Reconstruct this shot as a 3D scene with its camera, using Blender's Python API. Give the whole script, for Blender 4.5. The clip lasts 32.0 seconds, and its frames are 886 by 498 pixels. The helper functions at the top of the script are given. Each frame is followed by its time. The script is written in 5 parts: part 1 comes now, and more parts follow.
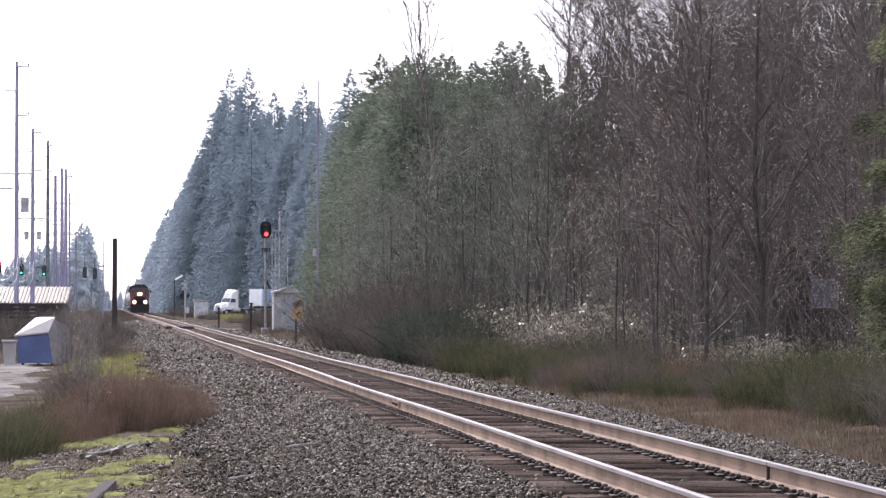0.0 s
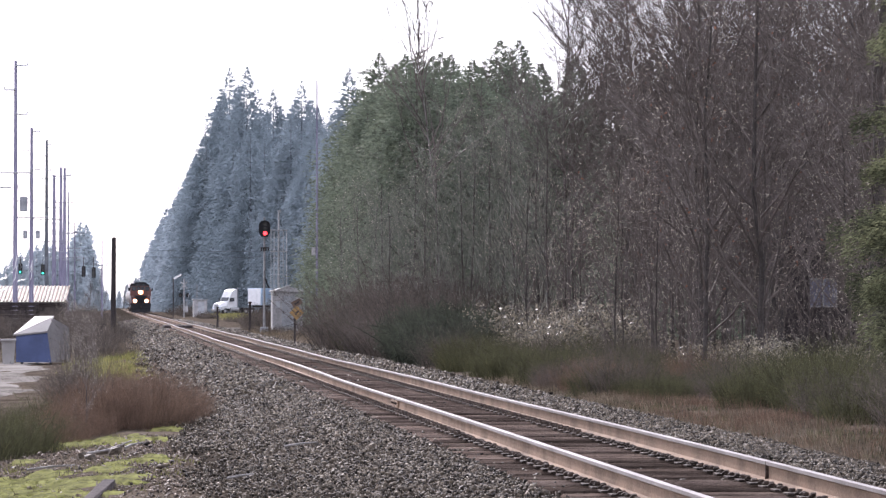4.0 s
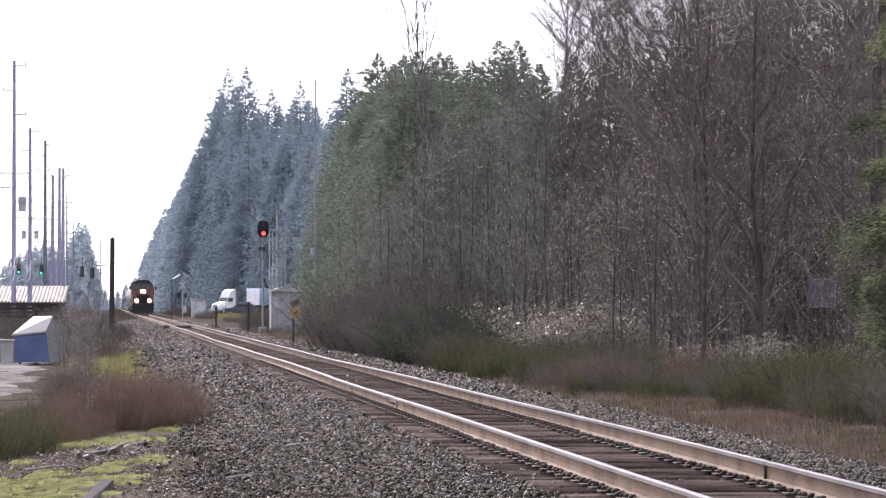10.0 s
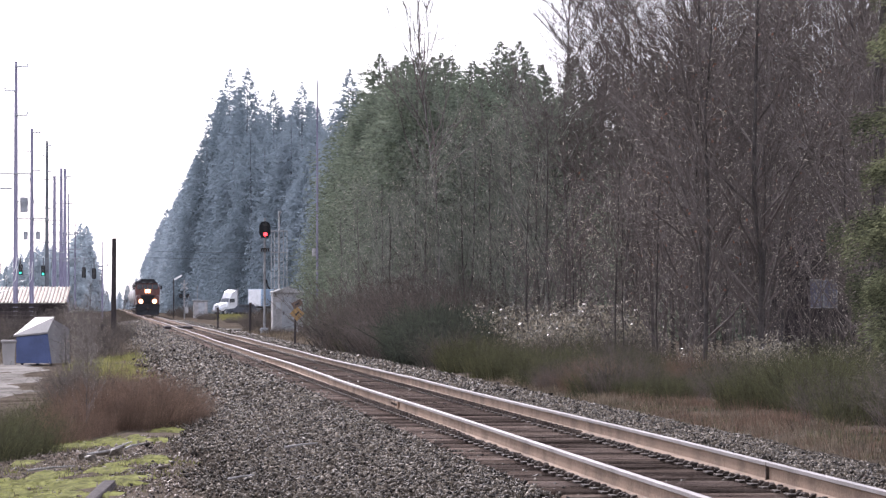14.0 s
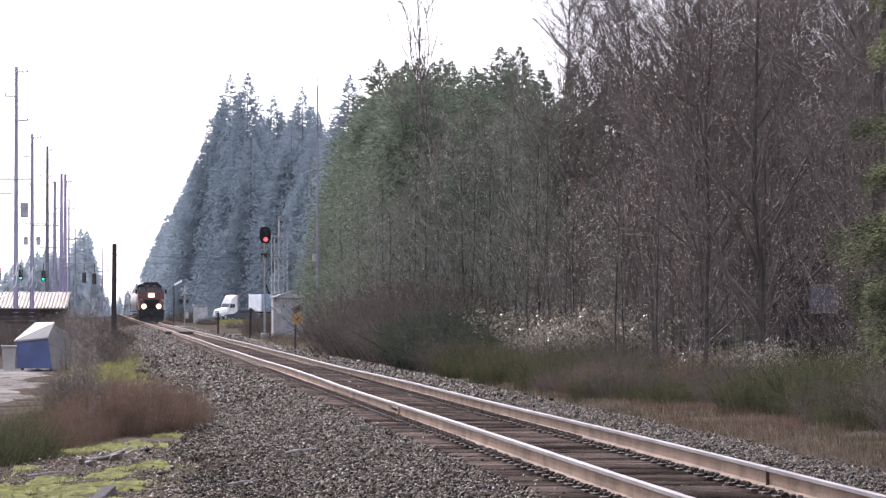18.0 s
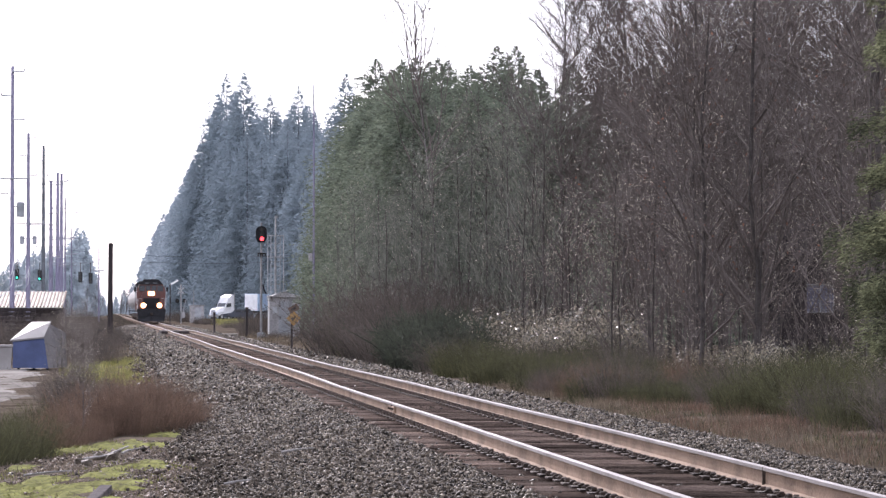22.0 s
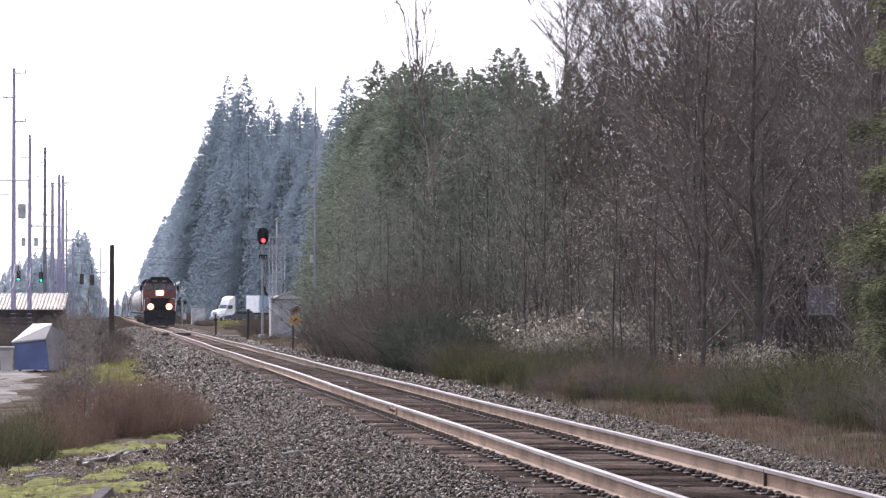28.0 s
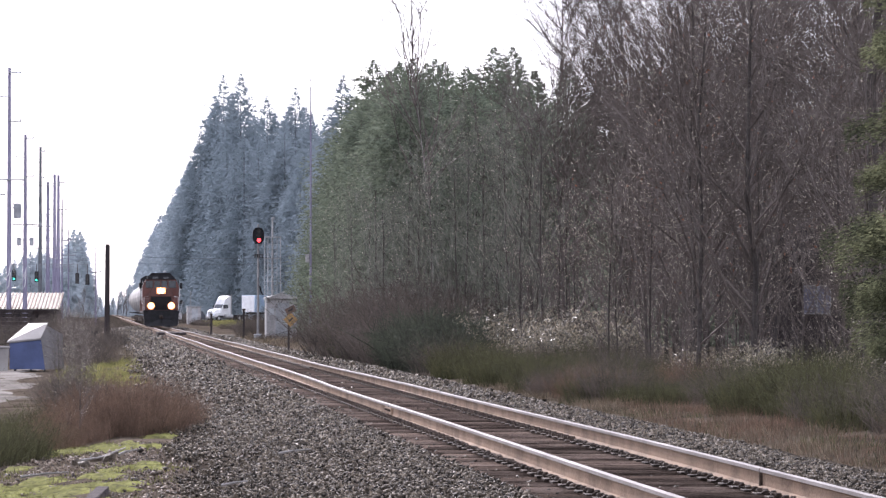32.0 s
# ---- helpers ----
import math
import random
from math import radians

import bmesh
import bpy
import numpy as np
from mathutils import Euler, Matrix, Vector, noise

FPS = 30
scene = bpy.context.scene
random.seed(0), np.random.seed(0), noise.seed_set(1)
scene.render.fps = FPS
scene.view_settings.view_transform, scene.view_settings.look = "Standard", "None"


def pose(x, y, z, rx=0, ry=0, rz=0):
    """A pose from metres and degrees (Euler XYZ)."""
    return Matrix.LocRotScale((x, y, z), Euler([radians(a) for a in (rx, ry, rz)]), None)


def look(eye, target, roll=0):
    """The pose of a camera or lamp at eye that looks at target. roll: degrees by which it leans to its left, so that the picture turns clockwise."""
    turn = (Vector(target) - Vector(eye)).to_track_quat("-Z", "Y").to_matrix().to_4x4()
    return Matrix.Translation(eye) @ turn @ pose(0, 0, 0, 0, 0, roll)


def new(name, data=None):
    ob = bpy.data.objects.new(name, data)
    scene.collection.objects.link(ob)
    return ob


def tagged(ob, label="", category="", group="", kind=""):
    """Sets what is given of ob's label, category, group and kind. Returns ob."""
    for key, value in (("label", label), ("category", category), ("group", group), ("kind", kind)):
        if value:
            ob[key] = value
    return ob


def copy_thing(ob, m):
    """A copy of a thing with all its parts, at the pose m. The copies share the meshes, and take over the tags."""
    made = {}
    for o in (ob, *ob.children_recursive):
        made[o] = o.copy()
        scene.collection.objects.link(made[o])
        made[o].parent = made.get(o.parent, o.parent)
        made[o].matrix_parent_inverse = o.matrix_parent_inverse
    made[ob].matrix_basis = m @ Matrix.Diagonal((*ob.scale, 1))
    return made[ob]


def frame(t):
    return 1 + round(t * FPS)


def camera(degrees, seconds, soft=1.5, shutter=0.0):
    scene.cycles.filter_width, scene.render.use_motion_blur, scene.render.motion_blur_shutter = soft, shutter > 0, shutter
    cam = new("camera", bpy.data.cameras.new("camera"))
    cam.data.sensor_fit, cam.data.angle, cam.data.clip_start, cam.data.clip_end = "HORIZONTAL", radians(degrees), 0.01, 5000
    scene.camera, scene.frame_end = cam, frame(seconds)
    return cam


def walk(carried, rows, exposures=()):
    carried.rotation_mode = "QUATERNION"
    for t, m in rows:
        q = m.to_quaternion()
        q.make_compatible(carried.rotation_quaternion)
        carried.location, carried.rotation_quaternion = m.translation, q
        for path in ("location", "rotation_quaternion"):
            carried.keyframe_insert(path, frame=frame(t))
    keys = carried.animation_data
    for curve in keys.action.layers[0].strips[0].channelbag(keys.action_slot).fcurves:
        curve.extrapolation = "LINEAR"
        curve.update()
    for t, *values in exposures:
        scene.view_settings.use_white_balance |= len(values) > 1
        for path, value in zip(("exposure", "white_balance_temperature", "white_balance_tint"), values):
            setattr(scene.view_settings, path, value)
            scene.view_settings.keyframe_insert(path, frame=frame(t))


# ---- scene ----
DEG = math.degrees(1 / 5400)          # degrees of turn for one step of the shake table below
cam = camera(16.53, 32.0, soft=1.35)
# the tripod's small shake: seconds, turn to the left, tilt up
SHAKE = [
    (0, 4.6, 1.5), (0.5, 1.6, 0), (1, 3, 0.1), (1.5, 2.9, 0), (2, 1.6, 0), (2.5, 1.7, 0), (3, 1.7, -0.5), (3.5, 2.9, 0),
    (5.5, 0.5, -1.3), (6, 2.9, 1), (6.5, 3.1, 0.1), (7, 4.6, 1.5), (7.5, 1.6, 1.5), (8, 1.7, 0.8), (8.5, 3.1, 0), (9, 0, 0),
    (9.5, -0.8, 1.3), (10, 0, 0.1), (10.5, -0.1, 1.5), (11, 1.7, 0.1), (11.5, -0.4, 0), (12, -1.9, 1.5), (12.5, -2.3, 1),
    (13, 0.5, 1.5), (13.5, 2.9, 0), (14, 3.1, 1.5), (14.5, -1.4, 3.2), (16.5, -1.6, 8.9), (17, 3.6, 10.8), (17.5, 3.7, 12.1),
    (18, 3.6, 10.8), (18.5, 1.6, 8.2), (19, -3.7, 7.8), (19.5, -3, 9.8), (20, -2.9, 10.6), (20.5, 0.1, 9.3), (21, 0.3, 7.9),
    (21.5, -2.9, 9.2), (22, -3, 9.8), (22.5, -3, 9.2), (23, -3, 9.6), (23.5, -3, 7.7), (24, -1.4, 11), (24.5, 1.3, 10.7),
    (25, 4.9, 12.2), (25.5, 5.1, 12.6), (27.5, 1.1, 13.8), (28, -0.5, 12.9), (28.5, -3.5, 12.2), (29, -4.6, 12.2),
    (29.5, -4.9, 12.1), (30, -5, 11.6), (30.5, -4.5, 10.7), (31, -6.1, 9.4), (31.5, -6.1, 10.8), (32, -8.4, 12.2)]
walk(cam, [(t, pose(0, 0, 1.42, 91.029 + up * DEG, 0, left * DEG)) for t, left, up in SHAKE], exposures=[(0, 0.02, 6280, 22), (32, 0.02, 6280, 22)])

# ---- light ----
SUN_AZ, SUN_EL = radians(-20), radians(33)        # azimuth from +y, to the right positive
world = bpy.data.worlds.new("hazy_sky")
scene.world = world
world.use_nodes = True
wn, wl = world.node_tree.nodes, world.node_tree.links
wn.clear()
sky = wn.new("ShaderNodeTexSky")
sky.sky_type, sky.sun_disc = "NISHITA", False
sky.sun_elevation, sky.sun_rotation = SUN_EL, SUN_AZ
sky.dust_density, sky.air_density, sky.ozone_density = 2.0, 1.0, 1.5
bg1 = wn.new("ShaderNodeBackground")
bg1.inputs[1].default_value = 0.06
wl.new(sky.outputs[0], bg1.inputs[0])
bg2 = wn.new("ShaderNodeBackground")              # thin high cloud all over
bg2.inputs[0].default_value, bg2.inputs[1].default_value = (0.90, 0.95, 1.04, 1), 1.72
both = wn.new("ShaderNodeAddShader")
out = wn.new("ShaderNodeOutputWorld")
wl.new(bg1.outputs[0], both.inputs[0]), wl.new(bg2.outputs[0], both.inputs[1]), wl.new(both.outputs[0], out.inputs[0])
sun = new("sun", bpy.data.lights.new("sun", "SUN"))
sun.data.energy, sun.data.angle, sun.data.color = 4.0, radians(2.5), (1.0, 0.955, 0.9)
to_sun = Vector((math.sin(SUN_AZ) * math.cos(SUN_EL), math.cos(SUN_AZ) * math.cos(SUN_EL), math.sin(SUN_EL)))
sun.matrix_world = look(to_sun * 50, (0, 0, 0))


# ---- materials ----
def mat(name, c1, c2, scale=4.0, rough=0.8, metal=0.0, bump=0.3, fine=40.0, vary=0.25, spec=0.5, island=False, stretch=(1, 1, 1), emit=0.0, through_light=0.0):
    """Two colours mixed by noise at two scales, shifted by object or island, with relief."""
    m = bpy.data.materials.new(name)
    m.use_nodes = True
    n, l = m.node_tree.nodes, m.node_tree.links
    b = n["Principled BSDF"]
    co = n.new("ShaderNodeTexCoord")
    mp = n.new("ShaderNodeMapping")
    mp.inputs["Scale"].default_value = stretch
    l.new(co.outputs["Object"], mp.inputs[0])
    big, small = n.new("ShaderNodeTexNoise"), n.new("ShaderNodeTexNoise")
    big.inputs["Scale"].default_value, small.inputs["Scale"].default_value = scale, fine
    big.inputs["Detail"].default_value, small.inputs["Detail"].default_value = 5, 3
    l.new(mp.outputs[0], big.inputs[0]), l.new(mp.outputs[0], small.inputs[0])
    add = n.new("ShaderNodeMath")
    add.operation = "MULTIPLY_ADD"
    l.new(small.outputs[0], add.inputs[0])
    add.inputs[1].default_value = 0.7
    l.new(big.outputs[0], add.inputs[2])
    ramp = n.new("ShaderNodeValToRGB")
    ramp.color_ramp.elements[0].position, ramp.color_ramp.elements[1].position = 0.62, 1.05
    ramp.color_ramp.elements[0].color, ramp.color_ramp.elements[1].color = (*c1, 1), (*c2, 1)
    l.new(add.outputs[0], ramp.inputs[0])
    if island:
        rnd = n.new("ShaderNodeNewGeometry").outputs["Random Per Island"]
    else:
        rnd = n.new("ShaderNodeObjectInfo").outputs["Random"]
    mr = n.new("ShaderNodeMapRange")
    mr.inputs[3].default_value, mr.inputs[4].default_value = 1 - vary, 1 + vary
    l.new(rnd, mr.inputs[0])
    hsv = n.new("ShaderNodeHueSaturation")
    l.new(ramp.outputs[0], hsv.inputs["Color"]), l.new(mr.outputs[0], hsv.inputs["Value"])
    l.new(hsv.outputs[0], b.inputs["Base Color"])
    b.inputs["Roughness"].default_value, b.inputs["Metallic"].default_value = rough, metal
    b.inputs["Specular IOR Level"].default_value = spec
    if bump:
        bp = n.new("ShaderNodeBump")
        bp.inputs["Strength"].default_value, bp.inputs["Distance"].default_value = bump, 0.02
        l.new(add.outputs[0], bp.inputs["Height"]), l.new(bp.outputs[0], b.inputs["Normal"])
    if through_light:                             # thin leaves let light through
        tl, mx = n.new("ShaderNodeBsdfTranslucent"), n.new("ShaderNodeMixShader")
        mx.inputs[0].default_value = through_light
        l.new(hsv.outputs[0], tl.inputs[0]), l.new(b.outputs[0], mx.inputs[1]), l.new(tl.outputs[0], mx.inputs[2])
        l.new(mx.outputs[0], n["Material Output"].inputs[0])
    if emit:
        b.inputs["Emission Color"].default_value, b.inputs["Emission Strength"].default_value = (*c2, 1), emit
    return m


M = dict(
    # bed darker than its stones: shade between them is in the colour
    ballast=mat("ballast_gravel", (0.009, 0.0078, 0.0063), (0.055, 0.046, 0.037), 2, 0.95, bump=1.0, fine=13, spec=0),
    stone=mat("crushed_stone", (0.0105, 0.0083, 0.006), (0.094, 0.0765, 0.0565), 6, 0.5, bump=0.3, fine=60, vary=0.9, island=True, spec=0.09),
    grit=mat("brown_grit", (0.028, 0.021, 0.016), (0.14, 0.107, 0.081), 6, 0.5, bump=0.3, fine=60, vary=0.85, island=True, spec=0.15),
    tie=mat("weathered_tie", (0.034, 0.025, 0.021), (0.18, 0.136, 0.11), 2.5, 0.95, bump=0.9, fine=30, vary=0.5, stretch=(1, 9, 9), spec=0),
    rail=mat("rusty_rail", (0.155, 0.104, 0.071), (0.32, 0.224, 0.156), 2, 0.8, metal=0.05, bump=0.2, fine=50, spec=0.2),
    polish=mat("polished_railhead", (0.2, 0.178, 0.168), (0.34, 0.312, 0.3), 1, 0.58, metal=0.8, bump=0.05, fine=40),
    iron=mat("dark_rusty_iron", (0.016, 0.0122, 0.01), (0.072, 0.053, 0.042), 9, 0.7, metal=0.2, fine=70, vary=0.4, spec=0.2),
    soil=mat("ground_soil", (0.032, 0.026, 0.02), (0.1, 0.082, 0.064), 0.9, 0.95, bump=0.9, fine=11, spec=0),
    lot=mat("pale_gravel_lot", (0.10, 0.09, 0.078), (0.24, 0.222, 0.20), 0.35, 0.95, bump=0.5, fine=8, spec=0),
    asphalt=mat("asphalt", (0.04, 0.04, 0.042), (0.085, 0.085, 0.085), 0.6, 0.9, fine=30, spec=0.05),
    moss=mat("bright_moss", (0.06, 0.057, 0.022), (0.205, 0.21, 0.062), 2.2, 0.95, bump=1.0, fine=12, vary=0.45, spec=0.08, island=True, through_light=0.25),
    grass=mat("winter_grass", (0.105, 0.105, 0.035), (0.25, 0.242, 0.09), 2, 0.8, bump=0, vary=0.5, island=True, spec=0.2, through_light=0.4),
    drygrass=mat("dry_grass", (0.068, 0.056, 0.04), (0.19, 0.155, 0.113), 2, 0.8, bump=0, vary=0.5, island=True, spec=0.1, through_light=0.35),
    deadstem=mat("red_brown_dead_stems", (0.056, 0.0375, 0.027), (0.165, 0.111, 0.079), 2, 0.75, bump=0, vary=0.5, island=True, spec=0.2, through_light=0.35),
    broom=mat("broom_green_stems", (0.028, 0.0295, 0.0165), (0.083, 0.083, 0.042), 2, 0.75, bump=0, vary=0.6, island=True, spec=0.15, through_light=0.38),
    bark=mat("grey_bark", (0.034, 0.0285, 0.0255), (0.105, 0.091, 0.082), 3, 0.8, bump=0.5, fine=30, vary=0.3, spec=0.15),
    twig=mat("bare_twigs", (0.055, 0.0445, 0.0385), (0.136, 0.113, 0.098), 3, 0.65, bump=0, vary=0.35, island=True, spec=0.2),
    # alder twigs lightened to put the haze before the cedars into colour
    alder=mat("lichen_grey_alder_twigs", (0.08, 0.084, 0.067), (0.21, 0.212, 0.174), 3, 0.7, bump=0, vary=0.6, island=True, spec=0.2, through_light=0.2),
    evergreen=mat("dark_evergreen_shoots", (0.025, 0.03, 0.023), (0.07, 0.078, 0.056), 1.5, 0.75, bump=0, vary=0.4, island=True, spec=0.1, through_light=0.3),
    thicket=mat("grey_brown_thicket", (0.038, 0.032, 0.028), (0.115, 0.097, 0.082), 1.2, 0.7, bump=0, vary=0.5, island=True, spec=0.2, through_light=0.3),
    # bright colour of the slivers that imitate sun glints on twigs
    bud=mat("pale_shiny_buds", (0.4, 0.35, 0.28), (0.8, 0.73, 0.61), 3, 0.4, bump=0, vary=0.5, island=True, spec=0.5, through_light=0.6),
    withered=mat("withered_leaves", (0.12, 0.05, 0.03), (0.26, 0.11, 0.06), 3, 0.6, bump=0, vary=0.5, island=True, through_light=0.4),
    birch=mat("pale_birch_bark", (0.10, 0.092, 0.084), (0.25, 0.23, 0.21), 3, 0.6, bump=0.2, vary=0.3),
    # palest bramble leaves carry sun glints in their colour, besides the gloss
    leaf=mat("bramble_leaves", (0.02, 0.018, 0.013), (0.25, 0.22, 0.163), 3, 0.36, bump=0, vary=0.95, island=True, spec=0.6, through_light=0.35),
    cedar=mat("cedar_needles", (0.1, 0.12, 0.09), (0.185, 0.212, 0.153), 1.0, 0.8, bump=0, vary=0.45, island=True, spec=0.1, through_light=0.25),
    # haze over the far trees put into needle colours, paler with distance
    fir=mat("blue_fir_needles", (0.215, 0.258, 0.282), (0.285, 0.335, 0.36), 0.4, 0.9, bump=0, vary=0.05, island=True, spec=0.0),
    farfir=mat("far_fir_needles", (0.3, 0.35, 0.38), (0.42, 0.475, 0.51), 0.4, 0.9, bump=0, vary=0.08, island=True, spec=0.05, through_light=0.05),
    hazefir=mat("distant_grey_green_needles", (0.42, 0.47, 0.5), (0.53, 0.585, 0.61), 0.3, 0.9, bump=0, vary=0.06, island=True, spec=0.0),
    # bark paled for haze, also on a far pole and wires
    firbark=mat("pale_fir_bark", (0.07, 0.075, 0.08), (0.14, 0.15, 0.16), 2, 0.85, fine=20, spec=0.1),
    # wide tone spread paints sunlit tips and dark inside of the spruce
    spruce=mat("spruce_needles", (0.014, 0.019, 0.011), (0.165, 0.175, 0.1), 1.0, 0.6, bump=0, vary=0.7, island=True, spec=0.25, through_light=0.5),
    # violet tint puts lens fringing and haze into the wood colour
    pole=mat("treated_pole_wood", (0.12, 0.112, 0.16), (0.25, 0.235, 0.30), 1, 0.85, fine=20, stretch=(6, 6, 0.5), spec=0.2),
    darkwood=mat("dark_creosoted_wood", (0.02, 0.017, 0.018), (0.06, 0.05, 0.048), 1, 0.9, fine=20, stretch=(6, 6, 0.5), spec=0.12),
    galv=mat("galvanised_steel", (0.2, 0.2, 0.2), (0.36, 0.36, 0.35), 4, 0.55, metal=0.4, bump=0.1),
    silver=mat("weathered_aluminium_paint", (0.17, 0.165, 0.165), (0.34, 0.328, 0.32), 2, 0.6, metal=0.1, bump=0.1, fine=9),
    white=mat("white_paint", (0.62, 0.62, 0.61), (0.82, 0.82, 0.81), 1.5, 0.4, bump=0.05),
    black=mat("black_paint", (0.007, 0.007, 0.008), (0.018, 0.018, 0.02), 3, 0.7, bump=0.1, spec=0.2),
    grey=mat("grey_paint", (0.2, 0.21, 0.22), (0.36, 0.37, 0.38), 2, 0.6, bump=0.1),
    tank=mat("pale_grey_tank_paint", (0.22, 0.21, 0.20), (0.36, 0.345, 0.33), 0.8, 0.5, bump=0.05),
    blue=mat("blue_paint", (0.02, 0.033, 0.085), (0.04, 0.06, 0.14), 1.5, 0.55, bump=0.1),
    binside=mat("dull_grey_bin_metal", (0.1, 0.095, 0.092), (0.17, 0.16, 0.155), 1.5, 0.6, bump=0.1),
    trailer=mat("pale_blue_trailer_paint", (0.34, 0.47, 0.62), (0.5, 0.62, 0.75), 0.7, 0.4, bump=0.05),
    beige=mat("weathered_beige_metal", (0.17, 0.158, 0.15), (0.28, 0.265, 0.25), 1.5, 0.6, bump=0.1),
    roofmetal=mat("cream_ribbed_metal", (0.42, 0.385, 0.29), (0.62, 0.58, 0.46), 0.8, 0.6, bump=0.05),
    # orange darkened well below its own tone for the backlit, shaded front
    orange=mat("orange_loco_paint", (0.064, 0.023, 0.0175), (0.112, 0.037, 0.026), 1.2, 0.45, bump=0.05),
    yellow=mat("faded_yellow_sign", (0.24, 0.13, 0.035), (0.36, 0.21, 0.06), 2, 0.5, bump=0.05),
    brown=mat("rust_brown_sign", (0.06, 0.035, 0.024), (0.15, 0.09, 0.058), 3, 0.6, bump=0.1),
    glass=mat("dark_window_glass", (0.01, 0.012, 0.014), (0.03, 0.035, 0.04), 1, 0.06, bump=0),
    # sky reflection painted into the glass, bright here and duller below
    sheen=mat("sky_lit_window", (0.45, 0.5, 0.58), (0.62, 0.68, 0.76), 1, 0.15, bump=0),
    dullpane=mat("dull_blue_window_glass", (0.1, 0.105, 0.145), (0.2, 0.205, 0.27), 3, 0.2, bump=0),
    slate=mat("dark_slate_car_paint", (0.035, 0.042, 0.055), (0.06, 0.07, 0.088), 1, 0.35, bump=0.02),
    rubber=mat("tyre_rubber", (0.012, 0.012, 0.012), (0.03, 0.03, 0.03), 3, 0.85),
    headlight=mat("headlight_glow", (1.0, 0.9, 0.7), (1.0, 0.93, 0.78), 1, 0.3, bump=0, vary=0.02, emit=30),
    # glowing orange for plates added as the lamps' halo
    reflector=mat("warm_lamp_reflector", (1.0, 0.33, 0.1), (1.0, 0.4, 0.14), 1, 0.3, bump=0, vary=0.02, emit=2.2),
    redlamp=mat("red_lamp_glow", (1, 0.05, 0.06), (1, 0.06, 0.07), 1, 0.3, bump=0, vary=0.02, emit=3.5),
    greenlamp=mat("green_lamp_glow", (0.05, 0.8, 0.5), (0.06, 0.85, 0.55), 1, 0.3, bump=0, vary=0.02, emit=1.0),
    darklens=mat("unlit_lens", (0.02, 0.02, 0.02), (0.05, 0.045, 0.04), 1, 0.15, bump=0),
)


# ---- mesh helpers ----
class MB:
    """Collects vertices and faces of one mesh."""

    def __init__(self):
        self.v, self.f, self.k = [], [], []

    def add(self, verts, faces, k=0):
        o = len(self.v)
        self.v += [tuple(p) for p in verts]
        self.f += [tuple(i + o for i in f) for f in faces]
        self.k += [k] * len(faces)
        return self

    def box(self, c, s, b=0.02, m=None, k=0):
        """A chamfered box: centre, sizes, chamfer, optional turn."""
        h = [x / 2 for x in s]
        b = min(b, *(x * 0.45 for x in h)) if b else 0.0005
        idx, verts = {}, []
        for sx in (-1, 1):
            for sy in (-1, 1):
                for sz in (-1, 1):
                    for a in range(3):
                        p = [sx * (h[0] - b), sy * (h[1] - b), sz * (h[2] - b)]
                        p[a] = (sx, sy, sz)[a] * h[a]
                        idx[sx, sy, sz, a] = len(verts)
                        verts.append(Vector(p))
        fs = []
        for a in range(3):
            for s1 in (-1, 1):
                q = []
                for e, g in ((-1, -1), (1, -1), (1, 1), (-1, 1)):
                    key = [e, g]
                    key.insert(a, s1)
                    q.append(idx[(*key, a)])
                fs.append(q if (s1 > 0) == (a != 1) else q[::-1])
        for a in range(3):
            o1, o2 = [i for i in range(3) if i != a]
            for s1 in (-1, 1):
                for s2 in (-1, 1):
                    k1, k2 = [0, 0, 0], [0, 0, 0]
                    for kk, t in ((k1, -1), (k2, 1)):
                        kk[a], kk[o1], kk[o2] = t, s1, s2
                    q = [idx[(*k1, o1)], idx[(*k2, o1)], idx[(*k2, o2)], idx[(*k1, o2)]]
                    fs.append(q)
        for sx in (-1, 1):
            for sy in (-1, 1):
                for sz in (-1, 1):
                    fs.append([idx[sx, sy, sz, a] for a in range(3)])
        if m is not None:
            verts = [m @ p for p in verts]
        return self.add([p + Vector(c) for p in verts], fs, k)

    def brick(self, c, s, k=0):
        """A plain small block."""
        x, y, z = (v / 2 for v in s)
        q = [(i, j, l) for i in (-x, x) for j in (-y, y) for l in (-z, z)]
        return self.add([(c[0] + p[0], c[1] + p[1], c[2] + p[2]) for p in q], [(0, 1, 3, 2), (4, 6, 7, 5), (0, 4, 5, 1), (2, 3, 7, 6), (0, 2, 6, 4), (1, 5, 7, 3)], k)

    def tube(self, pts, radii, n=8, cap=True, k=0):
        pts = [Vector(p) for p in pts]
        rings = []
        for i, p in enumerate(pts):
            d = (pts[min(i + 1, len(pts) - 1)] - pts[max(i - 1, 0)]).normalized()
            a = d.cross(Vector((0, 0, 1)) if abs(d.z) < 0.9 else Vector((1, 0, 0))).normalized()
            b = d.cross(a)
            r = radii[i] if isinstance(radii, (list, tuple)) else radii
            rings.append([p + (a * math.cos(2 * math.pi * j / n) + b * math.sin(2 * math.pi * j / n)) * r for j in range(n)])
        verts = [p for ring in rings for p in ring]
        fs = [(i * n + j, i * n + (j + 1) % n, (i + 1) * n + (j + 1) % n, (i + 1) * n + j) for i in range(len(pts) - 1) for j in range(n)]
        if cap:
            fs += [tuple(range(n))[::-1], tuple(range((len(pts) - 1) * n, len(pts) * n))]
        return self.add(verts, fs, k)

    def prism(self, outline, y0, y1, axis="y", k=0):
        """A closed outline pulled along an axis; the outline is in the two other axes."""
